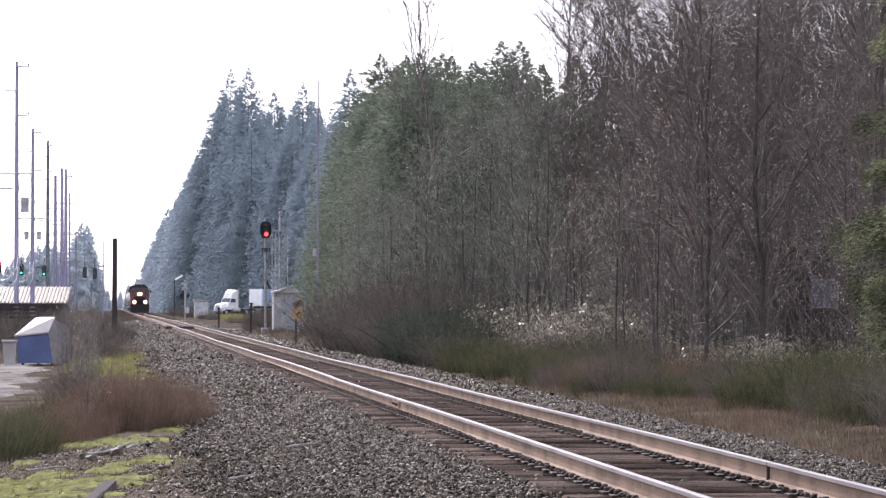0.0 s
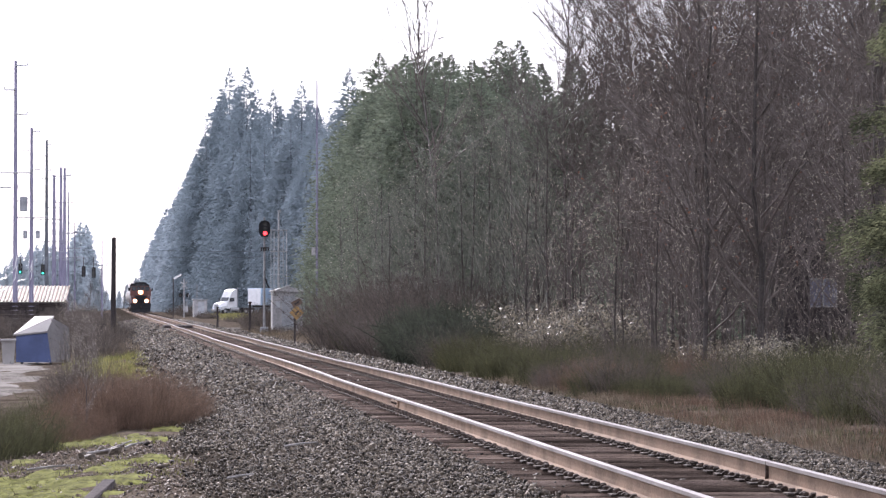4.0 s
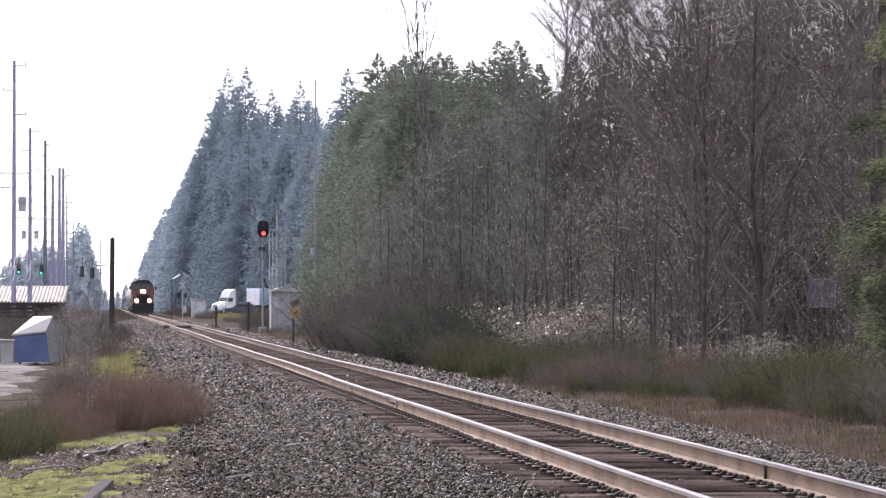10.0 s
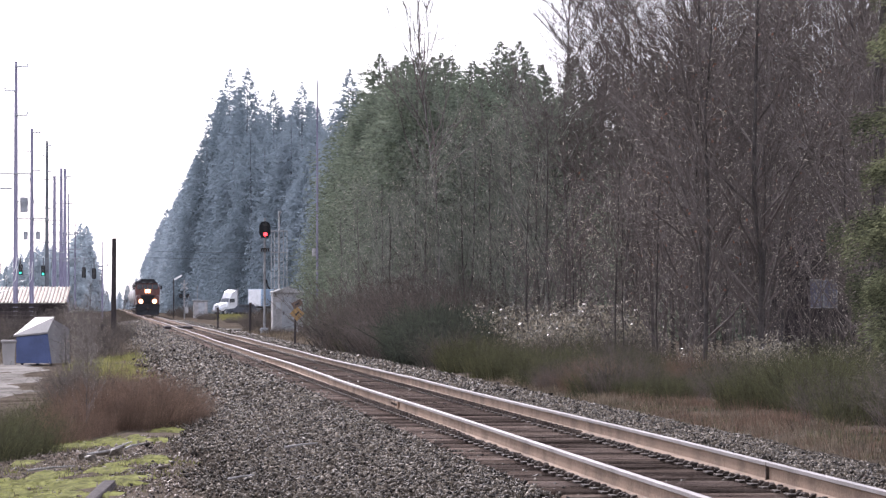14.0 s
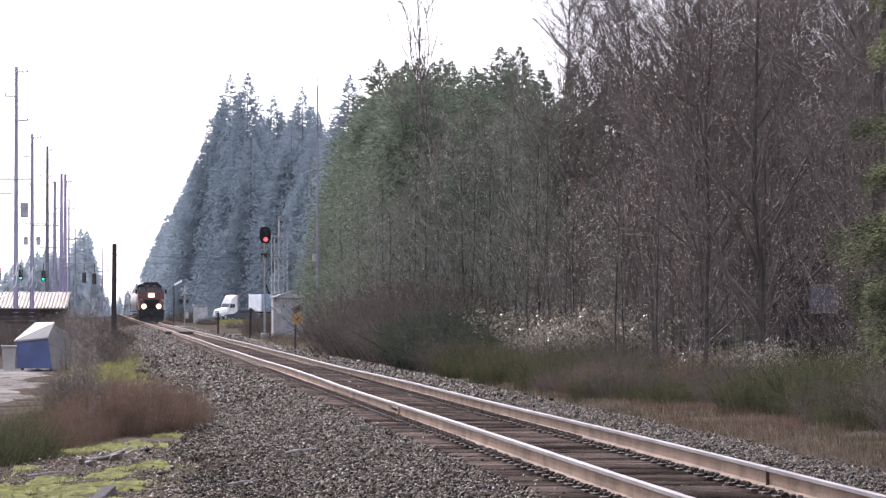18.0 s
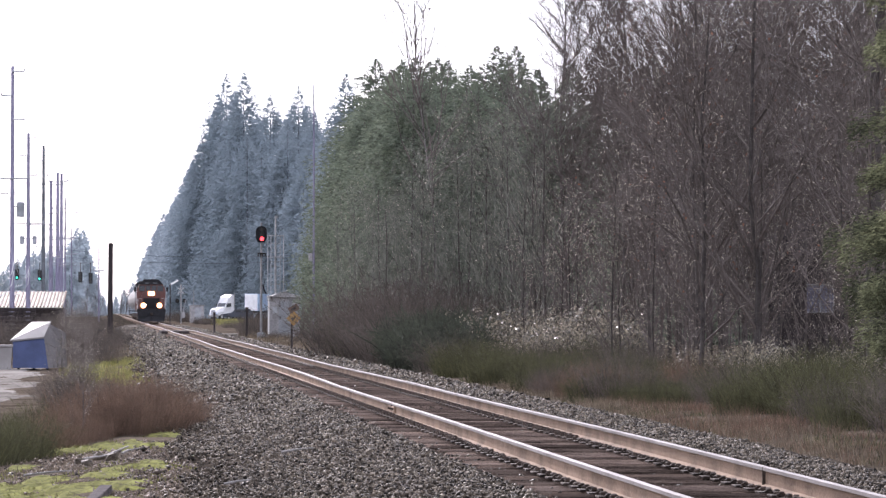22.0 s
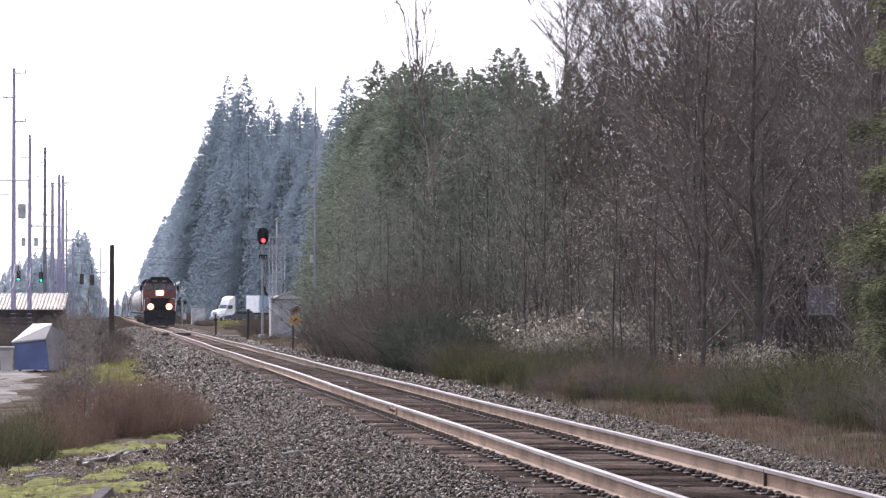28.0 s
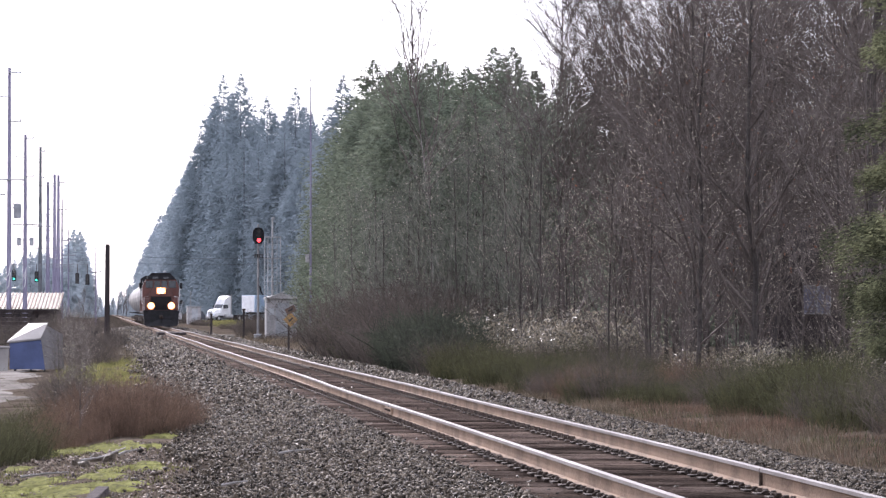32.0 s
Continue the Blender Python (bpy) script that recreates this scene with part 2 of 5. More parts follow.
        put = {"y": lambda a, b, t: (a, t, b), "x": lambda a, b, t: (t, a, b), "z": lambda a, b, t: (a, b, t)}[axis]
        n = len(outline)
        verts = [put(a, b, y0) for a, b in outline] + [put(a, b, y1) for a, b in outline]
        fs = [(i, (i + 1) % n, n + (i + 1) % n, n + i) for i in range(n)] + [tuple(range(n))[::-1], tuple(range(n, 2 * n))]
        return self.add(verts, fs, k)

    def mesh(self, name, *materials):
        me = bpy.data.meshes.new(name)
        me.from_pydata(self.v, [], self.f)
        for m in materials:
            me.materials.append(m)
        if len(materials) > 1:
            me.polygons.foreach_set("material_index", self.k)
        bm = bmesh.new()
        bm.from_mesh(me)
        bmesh.ops.recalc_face_normals(bm, faces=bm.faces)
        bm.to_mesh(me)
        bm.free()
        return me


def np_mesh(name, V, F, material):
    me = bpy.data.meshes.new(name)
    me.vertices.add(len(V))
    me.vertices.foreach_set("co", np.asarray(V, np.float32).ravel())
    me.loops.add(len(F) * 3)
    me.loops.foreach_set("vertex_index", np.asarray(F, np.int32).ravel())
    me.polygons.add(len(F))
    me.polygons.foreach_set("loop_start", np.arange(0, len(F) * 3, 3, dtype=np.int32))
    me.update(calc_edges=True)
    me.materials.append(material)
    return me


def thing(name, m, label, category, group="", kind=""):
    ob = new(name)
    ob.empty_display_size = 0.2
    ob.matrix_basis = m
    return tagged(ob, label, category, group, kind)


def part(name, data, material, parent, label=""):
    me = data.mesh(name, *(material if isinstance(material, (list, tuple)) else (material,))) if isinstance(data, MB) else data
    ob = new(name, me)
    ob.parent = parent
    return tagged(ob, label)


def single(name, data, material, m, label, category, group="", kind=""):
    me = data.mesh(name, *(material if isinstance(material, (list, tuple)) else (material,))) if isinstance(data, MB) else data
    ob = new(name, me)
    ob.matrix_basis = m
    return tagged(ob, label, category, group, kind)


# ---- the plan: u to the right of the track's middle, v along it, away from the camera ----
TURN = math.degrees(math.atan(0.111))
CU, SU = math.cos(radians(TURN)), math.sin(radians(TURN))
TRACK = Matrix.Translation((5.197, 0, 0)) @ pose(0, 0, 0, 0, 0, TURN)


def uv(X, Y):
    return CU * (X - 5.197) + SU * Y, -SU * (X - 5.197) + CU * Y


def gz(u):
    """Height of the natural ground across the track."""
    return float(np.interp(u, [-200, -14, -9, -6.5, -4.6, -3.4, 3.4, 4.6, 9, 30, 200], [-0.6, -0.8, -0.8, -0.75, -0.52, -0.62, -0.6, -0.4, -0.3, -0.1, 0.2]))


def bz(u):
    """Height of the ballast's top across the track."""
    return np.interp(u, [-4.3, -3.6, -2.3, -1.4, 1.4, 2.2, 3.4, 4.1], [-0.64, -0.47, -0.27, -0.255, -0.265, -0.265, -0.36, -0.56])


def ground_at(X, Y):
    return gz(uv(X, Y)[0])


def on(X, Y, dz=0.0, rz=0.0):
    return pose(X, Y, ground_at(X, Y) + dz, 0, 0, rz)


# ---- ground ----
def sheet(us, vs, height, bumps, seed):
    r = np.random.RandomState(seed)
    V = np.array([(u, v, height(u) + bumps * r.randn()) for v in vs for u in us])
    n = len(us)
    F = []
    for j in range(len(vs) - 1):
        for i in range(n - 1):
            a = j * n + i
            F += [(a, a + 1, a + n + 1), (a, a + n + 1, a + n)]
    return V, F


US = np.concatenate([[-2500, -800, -250, -90, -40, -25], np.arange(-18, 14, 0.6), [16, 20, 26, 40, 80, 250, 800, 2500]])
VS = np.concatenate([[-800, -100, -20, 0], np.arange(10, 70, 0.8), np.arange(72, 200, 4), np.arange(210, 600, 30), [700, 1000, 1800, 4000]])
V, F = sheet(US, VS, gz, 0.012, 3)
single("ground", np_mesh("ground", V, F, M["soil"]), None, TRACK, "bare winter soil with thin grass beside the railway", "ground", kind="structure")
UB = np.arange(-4.2, 4.21, 0.15)
VB = np.concatenate([np.arange(8, 90, 0.3), np.arange(91, 300, 2), np.arange(310, 1600, 40)])
V, F = sheet(UB, VB, bz, 0.014, 4)
single("ballast", np_mesh("ballast", V, F, M["ballast"]), None, TRACK, "grey crushed-stone ballast bed under the track", "ballast", kind="structure")
V, F = sheet(np.concatenate([[-24, -23.6], np.arange(-22, -6.6, 0.6)]), np.arange(70, 116, 0.5), lambda u: gz(u) + 0.02 - 0.09 * (u > -7.1) - 0.09 * (u < -23.8), 0.012, 5)
V[:, 0] += 0.4 * np.sin(V[:, 1] * 0.5) + 0.15 * np.sin(V[:, 1] * 1.3)
single("gravel_lot", np_mesh("gravel_lot", V, F, M["lot"]), None, TRACK, "pale gravel parking strip beside the railway", "lot", kind="structure")
V, F = sheet(np.array([-27, -25, -20, -15.4, -15.3]), np.arange(120, 1500, 20), lambda u: gz(u) + 0.05 - 0.3 * (u > -15.35), 0, 5)
single("road", np_mesh("road", V, F, M["asphalt"]), None, TRACK, "grey asphalt road running along the railway", "road", kind="structure")


def stones(spots, size, seed, flat=0.95):
    """Crushed stones as jittered octahedra."""
    r = np.random.RandomState(seed)
    n = len(spots)
    base = np.array([(1, 0, 0), (-1, 0, 0), (0, 1, 0), (0, -1, 0), (0, 0, 1), (0, 0, -1)], float)
    tri = np.array([(0, 2, 4), (2, 1, 4), (1, 3, 4), (3, 0, 4), (2, 0, 5), (1, 2, 5), (3, 1, 5), (0, 3, 5)])
    P = base[None] * r.uniform(0.6, 1.15, (n, 6, 1)) + r.uniform(-0.25, 0.25, (n, 6, 3))
    P = P * r.uniform(0.6, 1.4, (n, 1, 3))
    q = r.randn(n, 4)
    q /= np.linalg.norm(q, axis=1)[:, None]
    w, x, y, z = q.T
    R = np.stack([1 - 2 * (y * y + z * z), 2 * (x * y - w * z), 2 * (x * z + w * y), 2 * (x * y + w * z), 1 - 2 * (x * x + z * z), 2 * (y * z - w * x),
                  2 * (x * z - w * y), 2 * (y * z + w * x), 1 - 2 * (x * x + y * y)], 1).reshape(n, 3, 3)
    P = np.einsum("nij,nkj->nki", R, P) * (size[:, None, None] * 0.5)
    P[:, :, 2] *= flat
    P += spots[:, None, :]
    return P.reshape(-1, 3), (tri[None] + 6 * np.arange(n)[:, None, None]).reshape(-1, 3)


def stone_field(v0, v1, per_m2, size, seed, left=-4.3, right=4.0, keep_all=False):
    r = np.random.RandomState(seed)
    n = int((v1 - v0) * (right - left) * per_m2)
    u, v = r.uniform(left, right, n), r.uniform(v0, v1, n)
    keep = (np.abs(u) > 1.32) | (r.rand(n) < np.where(np.abs(u) > 1.05, 0.45, 0.11))
    keep &= ~((np.abs(np.abs(u) - 0.755) < 0.12))
    edge = np.maximum(np.abs(u) - 3.3, 0) + 0.35 * np.sin(v * 0.7) * (np.abs(u) > 3)
    keep &= r.rand(n) > edge * 0.9
    u, v = u[keep], v[keep]
    s = size * np.minimum(r.lognormal(0, 0.3, len(u)), 1.8)
    z = np.where(np.abs(u) > 3.9, -0.5, bz(u)) + s * 0.16 + r.uniform(-0.012, 0.02, len(u)) - (np.abs(u) < 1.3) * 0.005
    return stones(np.stack([u, v, z], 1), s, seed + 1)


def grit_field(v0, v1, per_m2, size, seed):
    """Smaller stones strewn on the soil left of the ballast."""
    r = np.random.RandomState(seed)
    n = int((v1 - v0) * 4 * per_m2)
    u, v = -3.6 - 4 * r.rand(n) ** 1.4, r.uniform(v0, v1, n)
    s = size * r.lognormal(0, 0.45, n)
    z = np.array([gz(x) for x in u]) + s * 0.1
    return stones(np.stack([u, v, z], 1), s, seed + 1)


BEDS = [stone_field(25, 31, 520, 0.038, 11, right=2.5), stone_field(31, 38, 520, 0.038, 12, right=3.1), stone_field(38, 48, 400, 0.042, 13, right=3.35), stone_field(48, 58, 310, 0.046, 14, right=3.7), stone_field(58, 92, 84, 0.072, 15), stone_field(92, 170, 30, 0.09, 17), stone_field(170, 320, 9, 0.13, 19)]
off, VV, FF = 0, [], []
for v_, f_ in BEDS:
    VV.append(v_), FF.append(f_ + off)
    off += len(v_)
single("ballast_stones", np_mesh("ballast_stones", np.concatenate(VV), np.concatenate(FF), M["stone"]), None, TRACK,
       "loose grey crushed ballast stones around the track", "gravel", kind="stuff")

V, F = grit_field(23, 46, 210, 0.027, 31)
single("gravel_grit", np_mesh("gravel_grit", V, F, M["grit"]), None, TRACK, "small brown stones strewn on soil beside the ballast", "gravel", kind="stuff")


# ---- railway track ----
def wave(v, ph):
    return 0.008 * math.sin(v / 5.3 + ph) + 0.009 * math.sin(v / 11.7 + 2 * ph) + (0.01 * math.sin(v / 31 + ph) if v > 60 else 0)


HEAD = [(-0.036, 0), (-0.037, -0.03), (-0.009, -0.043), (-0.009, -0.15), (-0.07, -0.168), (-0.07, -0.18), (0.07, -0.18), (0.07, -0.168), (0.009, -0.15), (0.009, -0.043), (0.037, -0.03), (0.036, 0)]


def rail(u, ph, side):
    b = MB()
    vs = [8 + 1.0 * i for i in range(120)] + [130 + 5 * i for i in range(60)] + [450 + 60 * i for i in range(20)]
    n = len(HEAD)
    verts = [(u + a, v, z + wave(v, ph)) for v in vs for a, z in HEAD]
    b.add(verts, [(j * n + i, j * n + (i + 1) % n, (j + 1) * n + (i + 1) % n, (j + 1) * n + i) for j in range(len(vs) - 1) for i in range(n)])
    b.k = [1 if (x % n) in (n - 1, 0, n - 2) else 0 for x in range(len(b.f))]
    ob = thing("rail", TRACK, "steel running rail with rusty side and polished head on wooden ties", "rail", "running rails")
    part("rail_section", b, (M["rail"], M["polish"]), ob)
    return ob


def joint(parent, u, v, ph, side, bar=True):
    g = MB()
    g.box((u, v, -0.085 + wave(v, ph)), (0.078, 0.02, 0.174), 0.002)
    part("rail_gap", g, M["iron"], parent, "dark gap where two rails meet")
    if not bar:
        return
    b = MB()
    b.box((u + side * 0.022, v, -0.095 + wave(v, ph)), (0.03, 0.9, 0.11), 0.01)
    j = part("joint_bar", b, M["rail"], parent, "bolted steel joint bar")
    for i in range(4):
        c = MB()
        c.tube([(u + side * 0.03, v - 0.33 + i * 0.22, -0.09), (u + side * 0.062, v - 0.33 + i * 0.22, -0.09)], 0.02, 6)
        part("bolt", c, M["iron"], j)


left_rail, right_rail = rail(-0.757, 0.4, -1), rail(0.757, 1.9, -1)
joint(left_rail, -0.757, uv(-0.72, 46.5)[1], 0.4, -1)
joint(right_rail, 0.757, uv(2.9, 27.4)[1], 1.9, -1, False)

# ---- wooden ties with plates, spikes and anchors ----
track_bed = thing("track_ties", TRACK, "weathered dark wooden ties of a single railway track in ballast", "railway ties")
TIE = []
for i in range(4):
    r = random.Random(i)
    b = MB()
    b.box((0, 0, -0.09), (2.59, 0.22 + 0.015 * i, 0.18), 0.018)
    b.v = [(x + r.uniform(-.012, .012), y + r.uniform(-.012, .012), z + r.uniform(-.008, .006)) for x, y, z in b.v]
    for k in range(3):
        y = r.uniform(-0.08, 0.08)
        b.box((r.uniform(-0.6, 0.6), y, -0.002), (r.uniform(0.5, 1.4), 0.015, 0.012), 0.004)
    TIE.append(b.mesh("tie", M["tie"]))
PLATE = MB().box((0, 0, 0.012), (0.36, 0.19, 0.02), 0.004).mesh("tie_plate", M["iron"])
SPIKE = MB().box((0, 0, -0.012), (0.05, 0.04, 0.036), 0.008).mesh("spike", M["iron"])
ANCHOR = MB().tube([(0.036 * math.cos(a), 0, -0.02 + 0.04 * math.sin(a)) for a in [math.pi * k / 5 for k in range(6)]], 0.013, 5).mesh("rail_anchor", M["iron"])
BITS = [(SPIKE, "spike", sx * (0.095 + 0.012 * sy), sy * 0.06, 0.05) for sx in (-1, 1) for sy in (-1, 1)]
BITS += [(ANCHOR, "rail_anchor", sx * 0.095, e * (0.15 + 0.01 * sx), 0.025) for sx in (-1, 1) for e in (-1, 1)]
SPACE = 0.502
for i in range(830):
    v = 15 + i * SPACE
    r = random.Random(i)
    if i < 300:
        t = new("tie", TIE[r.randrange(4)])
        t.parent = track_bed
        t.location, t.rotation_euler = (r.uniform(-0.03, 0.03), v + r.uniform(-0.025, 0.025), -0.207 + r.uniform(-0.022, 0.003)), (r.uniform(-.05, .05), r.uniform(-.005, .005), r.uniform(-0.02, 0.02))
    if 8 < i < 46:
        for u in (-0.757, 0.757):
            p = new("tie_plate", PLATE)
            p.parent = track_bed
            p.location = (u, v, -0.207)
            for me, nm, x, y, z in BITS:
                q = new(nm, me)
                q.parent = p
                q.location, q.rotation_euler = (x + r.uniform(-0.012, 0.012), y + r.uniform(-0.015, 0.015), z + r.uniform(-0.008, 0.008)), (r.uniform(-.2, .2), 0, r.uniform(-0.5, 0.5))
far = MB()
for i in range(300, 1200):
    far.brick((0, 15 + i * SPACE, -0.297), (2.59, 0.23, 0.18))
part("far_tie_run", far, M["tie"], track_bed)
tagged(bpy.data.objects["far_tie_run"], kind="stuff")
fp = MB()
for i in range(46, 140):
    for u in (-0.757, 0.757):
        v = 15 + i * SPACE
        fp.brick((u, v, -0.195), (0.36, 0.19, 0.02))
        for me, nm, x, y, z in BITS:
            fp.brick((u + x, v + y, -0.207 + z), (0.05, 0.04, 0.04) if nm == "spike" else (0.09, 0.034, 0.06))
for i in range(140, 420):
    for u in (-0.757, 0.757):
        fp.brick((u, 15 + i * SPACE, -0.18), (0.3, 0.3, 0.06))
part("plate_strip", fp, M["iron"], track_bed)
tagged(bpy.data.objects["plate_strip"], kind="stuff")

# ---- plank crossing ----
crossing = thing("level_crossing", TRACK @ pose(0, 207, 0), "dark timber level crossing between the rails with gravel approach", "level crossing")
for u, w in ((-0.35, 0.36), (0.0, 0.3), (0.35, 0.36), (-1.1, 0.42), (1.1, 0.42)):
    b = MB()
    b.box((u, 0, -0.1), (w, 9, 0.16), 0.02)
    part("plank", b, M["darkwood"], crossing)
b = MB()
b.box((4.3, 11, -0.36), (5.4, 7.0, 0.1), 0.04)
part("approach", b, M["lot"], crossing, "pale gravel approach")


# ---- plants ----
def needles(spots, ways, lengths, widths, seed, material, name, spread=0.6, hanging=0.0):
    """Thin triangles, one at each spot, pointing along its way; hanging ones lie in upright planes."""
    r = np.random.RandomState(seed)
    n = len(spots)
    ways = ways / np.linalg.norm(ways, axis=1)[:, None]
    side = np.cross(ways, r.randn(n, 3))
    side /= np.linalg.norm(side, axis=1)[:, None]
    side[:, 2] += hanging * np.sign(side[:, 2])
    side -= ways * np.sum(side * ways, axis=1)[:, None]
    side /= np.linalg.norm(side, axis=1)[:, None]
    a = spots - side * widths[:, None] * 0.5
    b = spots + side * widths[:, None] * 0.5
    c = spots + ways * lengths[:, None] + r.randn(n, 3) * (spread * 0.1 * lengths[:, None])
    return np_mesh(name, np.stack([a, b, c], 1).reshape(-1, 3), np.arange(3 * n).reshape(n, 3), material)


def crown_sprays(h, rad, boughs, per, seed, low, power, size, aspect, droop, jag, layers, fluff):
    """Spots, ways, lengths and widths of the needle sprays along rising and drooping boughs."""
    r = np.random.RandomState(seed)
    S, W, L, B = [], [], [], []
    lean, ph = r.uniform(-0.015, 0.015, 2), r.uniform(0, 6.28, 4)
    for b in range(boughs):
        x = r.rand()
        f = low + (1 - low) * (1 - math.sqrt(1 - x) if r.rand() < 0.4 else x)
        if layers:
            f = (round(f * layers) + r.normal(0, 0.17)) / layers
        f = min(max(f, low * 0.5), 0.996)
        az = b * 2.39996 + r.normal(0, 0.3)
        lump = 1 + jag * (0.5 * math.sin(2 * az + ph[0] + 5 * f) + 0.3 * math.sin(3 * az + ph[1] - 11 * f) + 0.45 * math.sin(19 * f + ph[2] + az))
        ln = max(rad * (1 - math.exp(-power * (1 - f))) / (1 - math.exp(-power)) * lump * r.uniform(0.62, 1.16), 0.012 * rad)
        m = max(6, int(per * (ln / rad) ** 0.75))
        t = r.uniform(0.04, 1, m) ** 0.62
        out_ = np.array([math.cos(az), math.sin(az), 0])
        sd = np.array([-math.sin(az), math.cos(az), 0])
        off = r.uniform(-1, 1, m) * ln * (0.36 * (1 - t) ** 0.7 + 0.04)
        z = f * h + ln * ((0.22 + 0.2 * f ** 4) * t - droop * (1 - 0.7 * f * f) * t * t) - np.abs(off) * 0.25 - r.exponential(0.045, m) * ln + r.normal(0, fluff, m) * ln
        p = out_[None] * (t * ln)[:, None] + sd[None] * off[:, None]
        p[:, 2] = z
        p[:, :2] += lean * (f * h)
        S.append(p)
        W.append(out_[None] * (0.45 + 0.5 * t)[:, None] + sd[None] * (np.sign(off) * r.uniform(0.1, 0.9, m))[:, None] + np.array([0, 0, 1])[None] * (r.uniform(-0.75, 0.3, m) + 0.7 * f ** 5)[:, None])
        k = size * (0.36 + 0.64 * min(1, ln / (0.35 * rad))) * (1.7 - t)
        L.append(k * r.uniform(0.6, 1.4, m))
        B.append(k * aspect * r.uniform(0.6, 1.3, m))
    n = 14                                         # the leading shoot
    S.append(np.stack([lean[0] * h + r.normal(0, 0.008 * rad, n), lean[1] * h + r.normal(0, 0.008 * rad, n), h * r.uniform(0.965, 0.99, n)], 1))
    W.append(np.stack([r.normal(0, 0.3, n), r.normal(0, 0.3, n), r.uniform(0.8, 1.5, n)], 1))
    L.append(size * r.uniform(0.4, 0.9, n)), B.append(np.full(n, size * aspect * 0.35))
    return np.concatenate(S), np.concatenate(W), np.concatenate(L), np.concatenate(B)


def conifer(name, h, rad, boughs, per, seed, leafmat, label, low=0.04, power=1.9, size=0.5, aspect=0.4, droop=0.42, jag=0.2, layers=0, fluff=0.03, bark="bark"):
    ob = thing(name, pose(0, 0, 0), label, "conifer tree")
    S, W, L, B = crown_sprays(h, rad, boughs, per, seed, low, power, size, aspect, droop, jag, layers, fluff)
    tr = MB()
    tr.tube([(0, 0, -0.3), (0, 0, h * 0.3), (0, 0, h * 0.7), (0, 0, h * 0.985)], [h * 0.013, h * 0.009, h * 0.004, 0.012], 7)
    part("trunk", tr, M[bark], ob)
    part("crown", needles(S, W, L, B, seed, leafmat, "crown", 1.0, 1.5), None, ob)
    return ob


def bare_branches(h, seed, limbs=22, subs=8, twigs=12, up=0.75, spread=0.42, thick=1.0, low=0.12):
    """Trunk points, the segments of limbs and sub-branches, and the fine twigs."""
    r = np.random.RandomState(seed)
    seg, tw = [], []
    trunk, p = [np.array([0, 0, -0.3])], np.array([0.0, 0, -0.3])
    steps = 7
    for i in range(steps):
        p = p + np.array([r.normal(0, 0.022 * h / 4), r.normal(0, 0.022 * h / 4), h * 0.84 / steps])
        trunk.append(p.copy())
    trunk = np.array(trunk)

    def run(p0, d, ln, r0, n, bend):
        pts = [p0]
        for i in range(n):
            d = d + r.normal(0, bend, 3) + np.array([0, 0, 0.12])
            d = d / np.linalg.norm(d)
            pts.append(pts[-1] + d * ln / n)
        for i in range(n):
            seg.append((pts[i], pts[i + 1], r0 * (1 - i / n * 0.8), r0 * (1 - (i + 1) / n * 0.8)))
        return pts, d

    for k in range(limbs):
        f = low + (1 - low) * (k + r.rand()) / limbs
        q = f * steps
        i = min(int(q), steps - 1)
        p0 = trunk[i] + (trunk[i + 1] - trunk[i]) * (q - i)
        az = r.uniform(0, 2 * math.pi)
        d = np.array([math.cos(az) * spread, math.sin(az) * spread, up * r.uniform(0.35, 1.1)])
        ln = h * (0.40 - 0.2 * f) * r.uniform(0.7, 1.25)
        pts, d1 = run(p0, d / np.linalg.norm(d), ln, thick * h * 0.0026 * (1.25 - 0.7 * f), 4, 0.14)
        for s in range(subs):
            g = r.uniform(0.12, 1.0) * 3.999
            j = int(g)
            p1 = pts[j] + (pts[j + 1] - pts[j]) * (g - j)
            d2 = d1 + r.normal(0, 0.5, 3)
            d2 /= np.linalg.norm(d2)
            pts2, d3 = run(p1, d2, ln * r.uniform(0.25, 0.5), thick * h * 0.0008, 2, 0.18)
            g2 = r.uniform(0.0, 1.0, twigs) * 1.999
            for x in g2:
                j2 = int(x)
                d4 = d3 + r.normal(0, 0.55, 3)
                tw.append((pts2[j2] + (pts2[j2 + 1] - pts2[j2]) * (x - j2), d4, ln * r.uniform(0.10, 0.30)))
    return trunk, seg, tw


def segments_np(seg):
    A, B = np.array([s[0] for s in seg]), np.array([s[1] for s in seg])
    ra, rb = np.array([s[2] for s in seg]), np.array([s[3] for s in seg])
    d = B - A
    d /= np.linalg.norm(d, axis=1)[:, None] + 1e-9
    s1 = np.cross(d, np.array([0.31, 0.2, 0.93]))
    s1 /= np.linalg.norm(s1, axis=1)[:, None] + 1e-9
    s2 = np.cross(d, s1)
    V = []
    for P, rr in ((A, ra), (B, rb)):
        for k in range(3):
            c, s = math.cos(2.094 * k), math.sin(2.094 * k)
            V.append(P + (s1 * c + s2 * s) * rr[:, None])
    tri = np.array([(0, 1, 4), (0, 4, 3), (1, 2, 5), (1, 5, 4), (2, 0, 3), (2, 3, 5)])
    return np.stack(V, 1).reshape(-1, 3), (tri[None] + 6 * np.arange(len(seg))[:, None, None]).reshape(-1, 3)


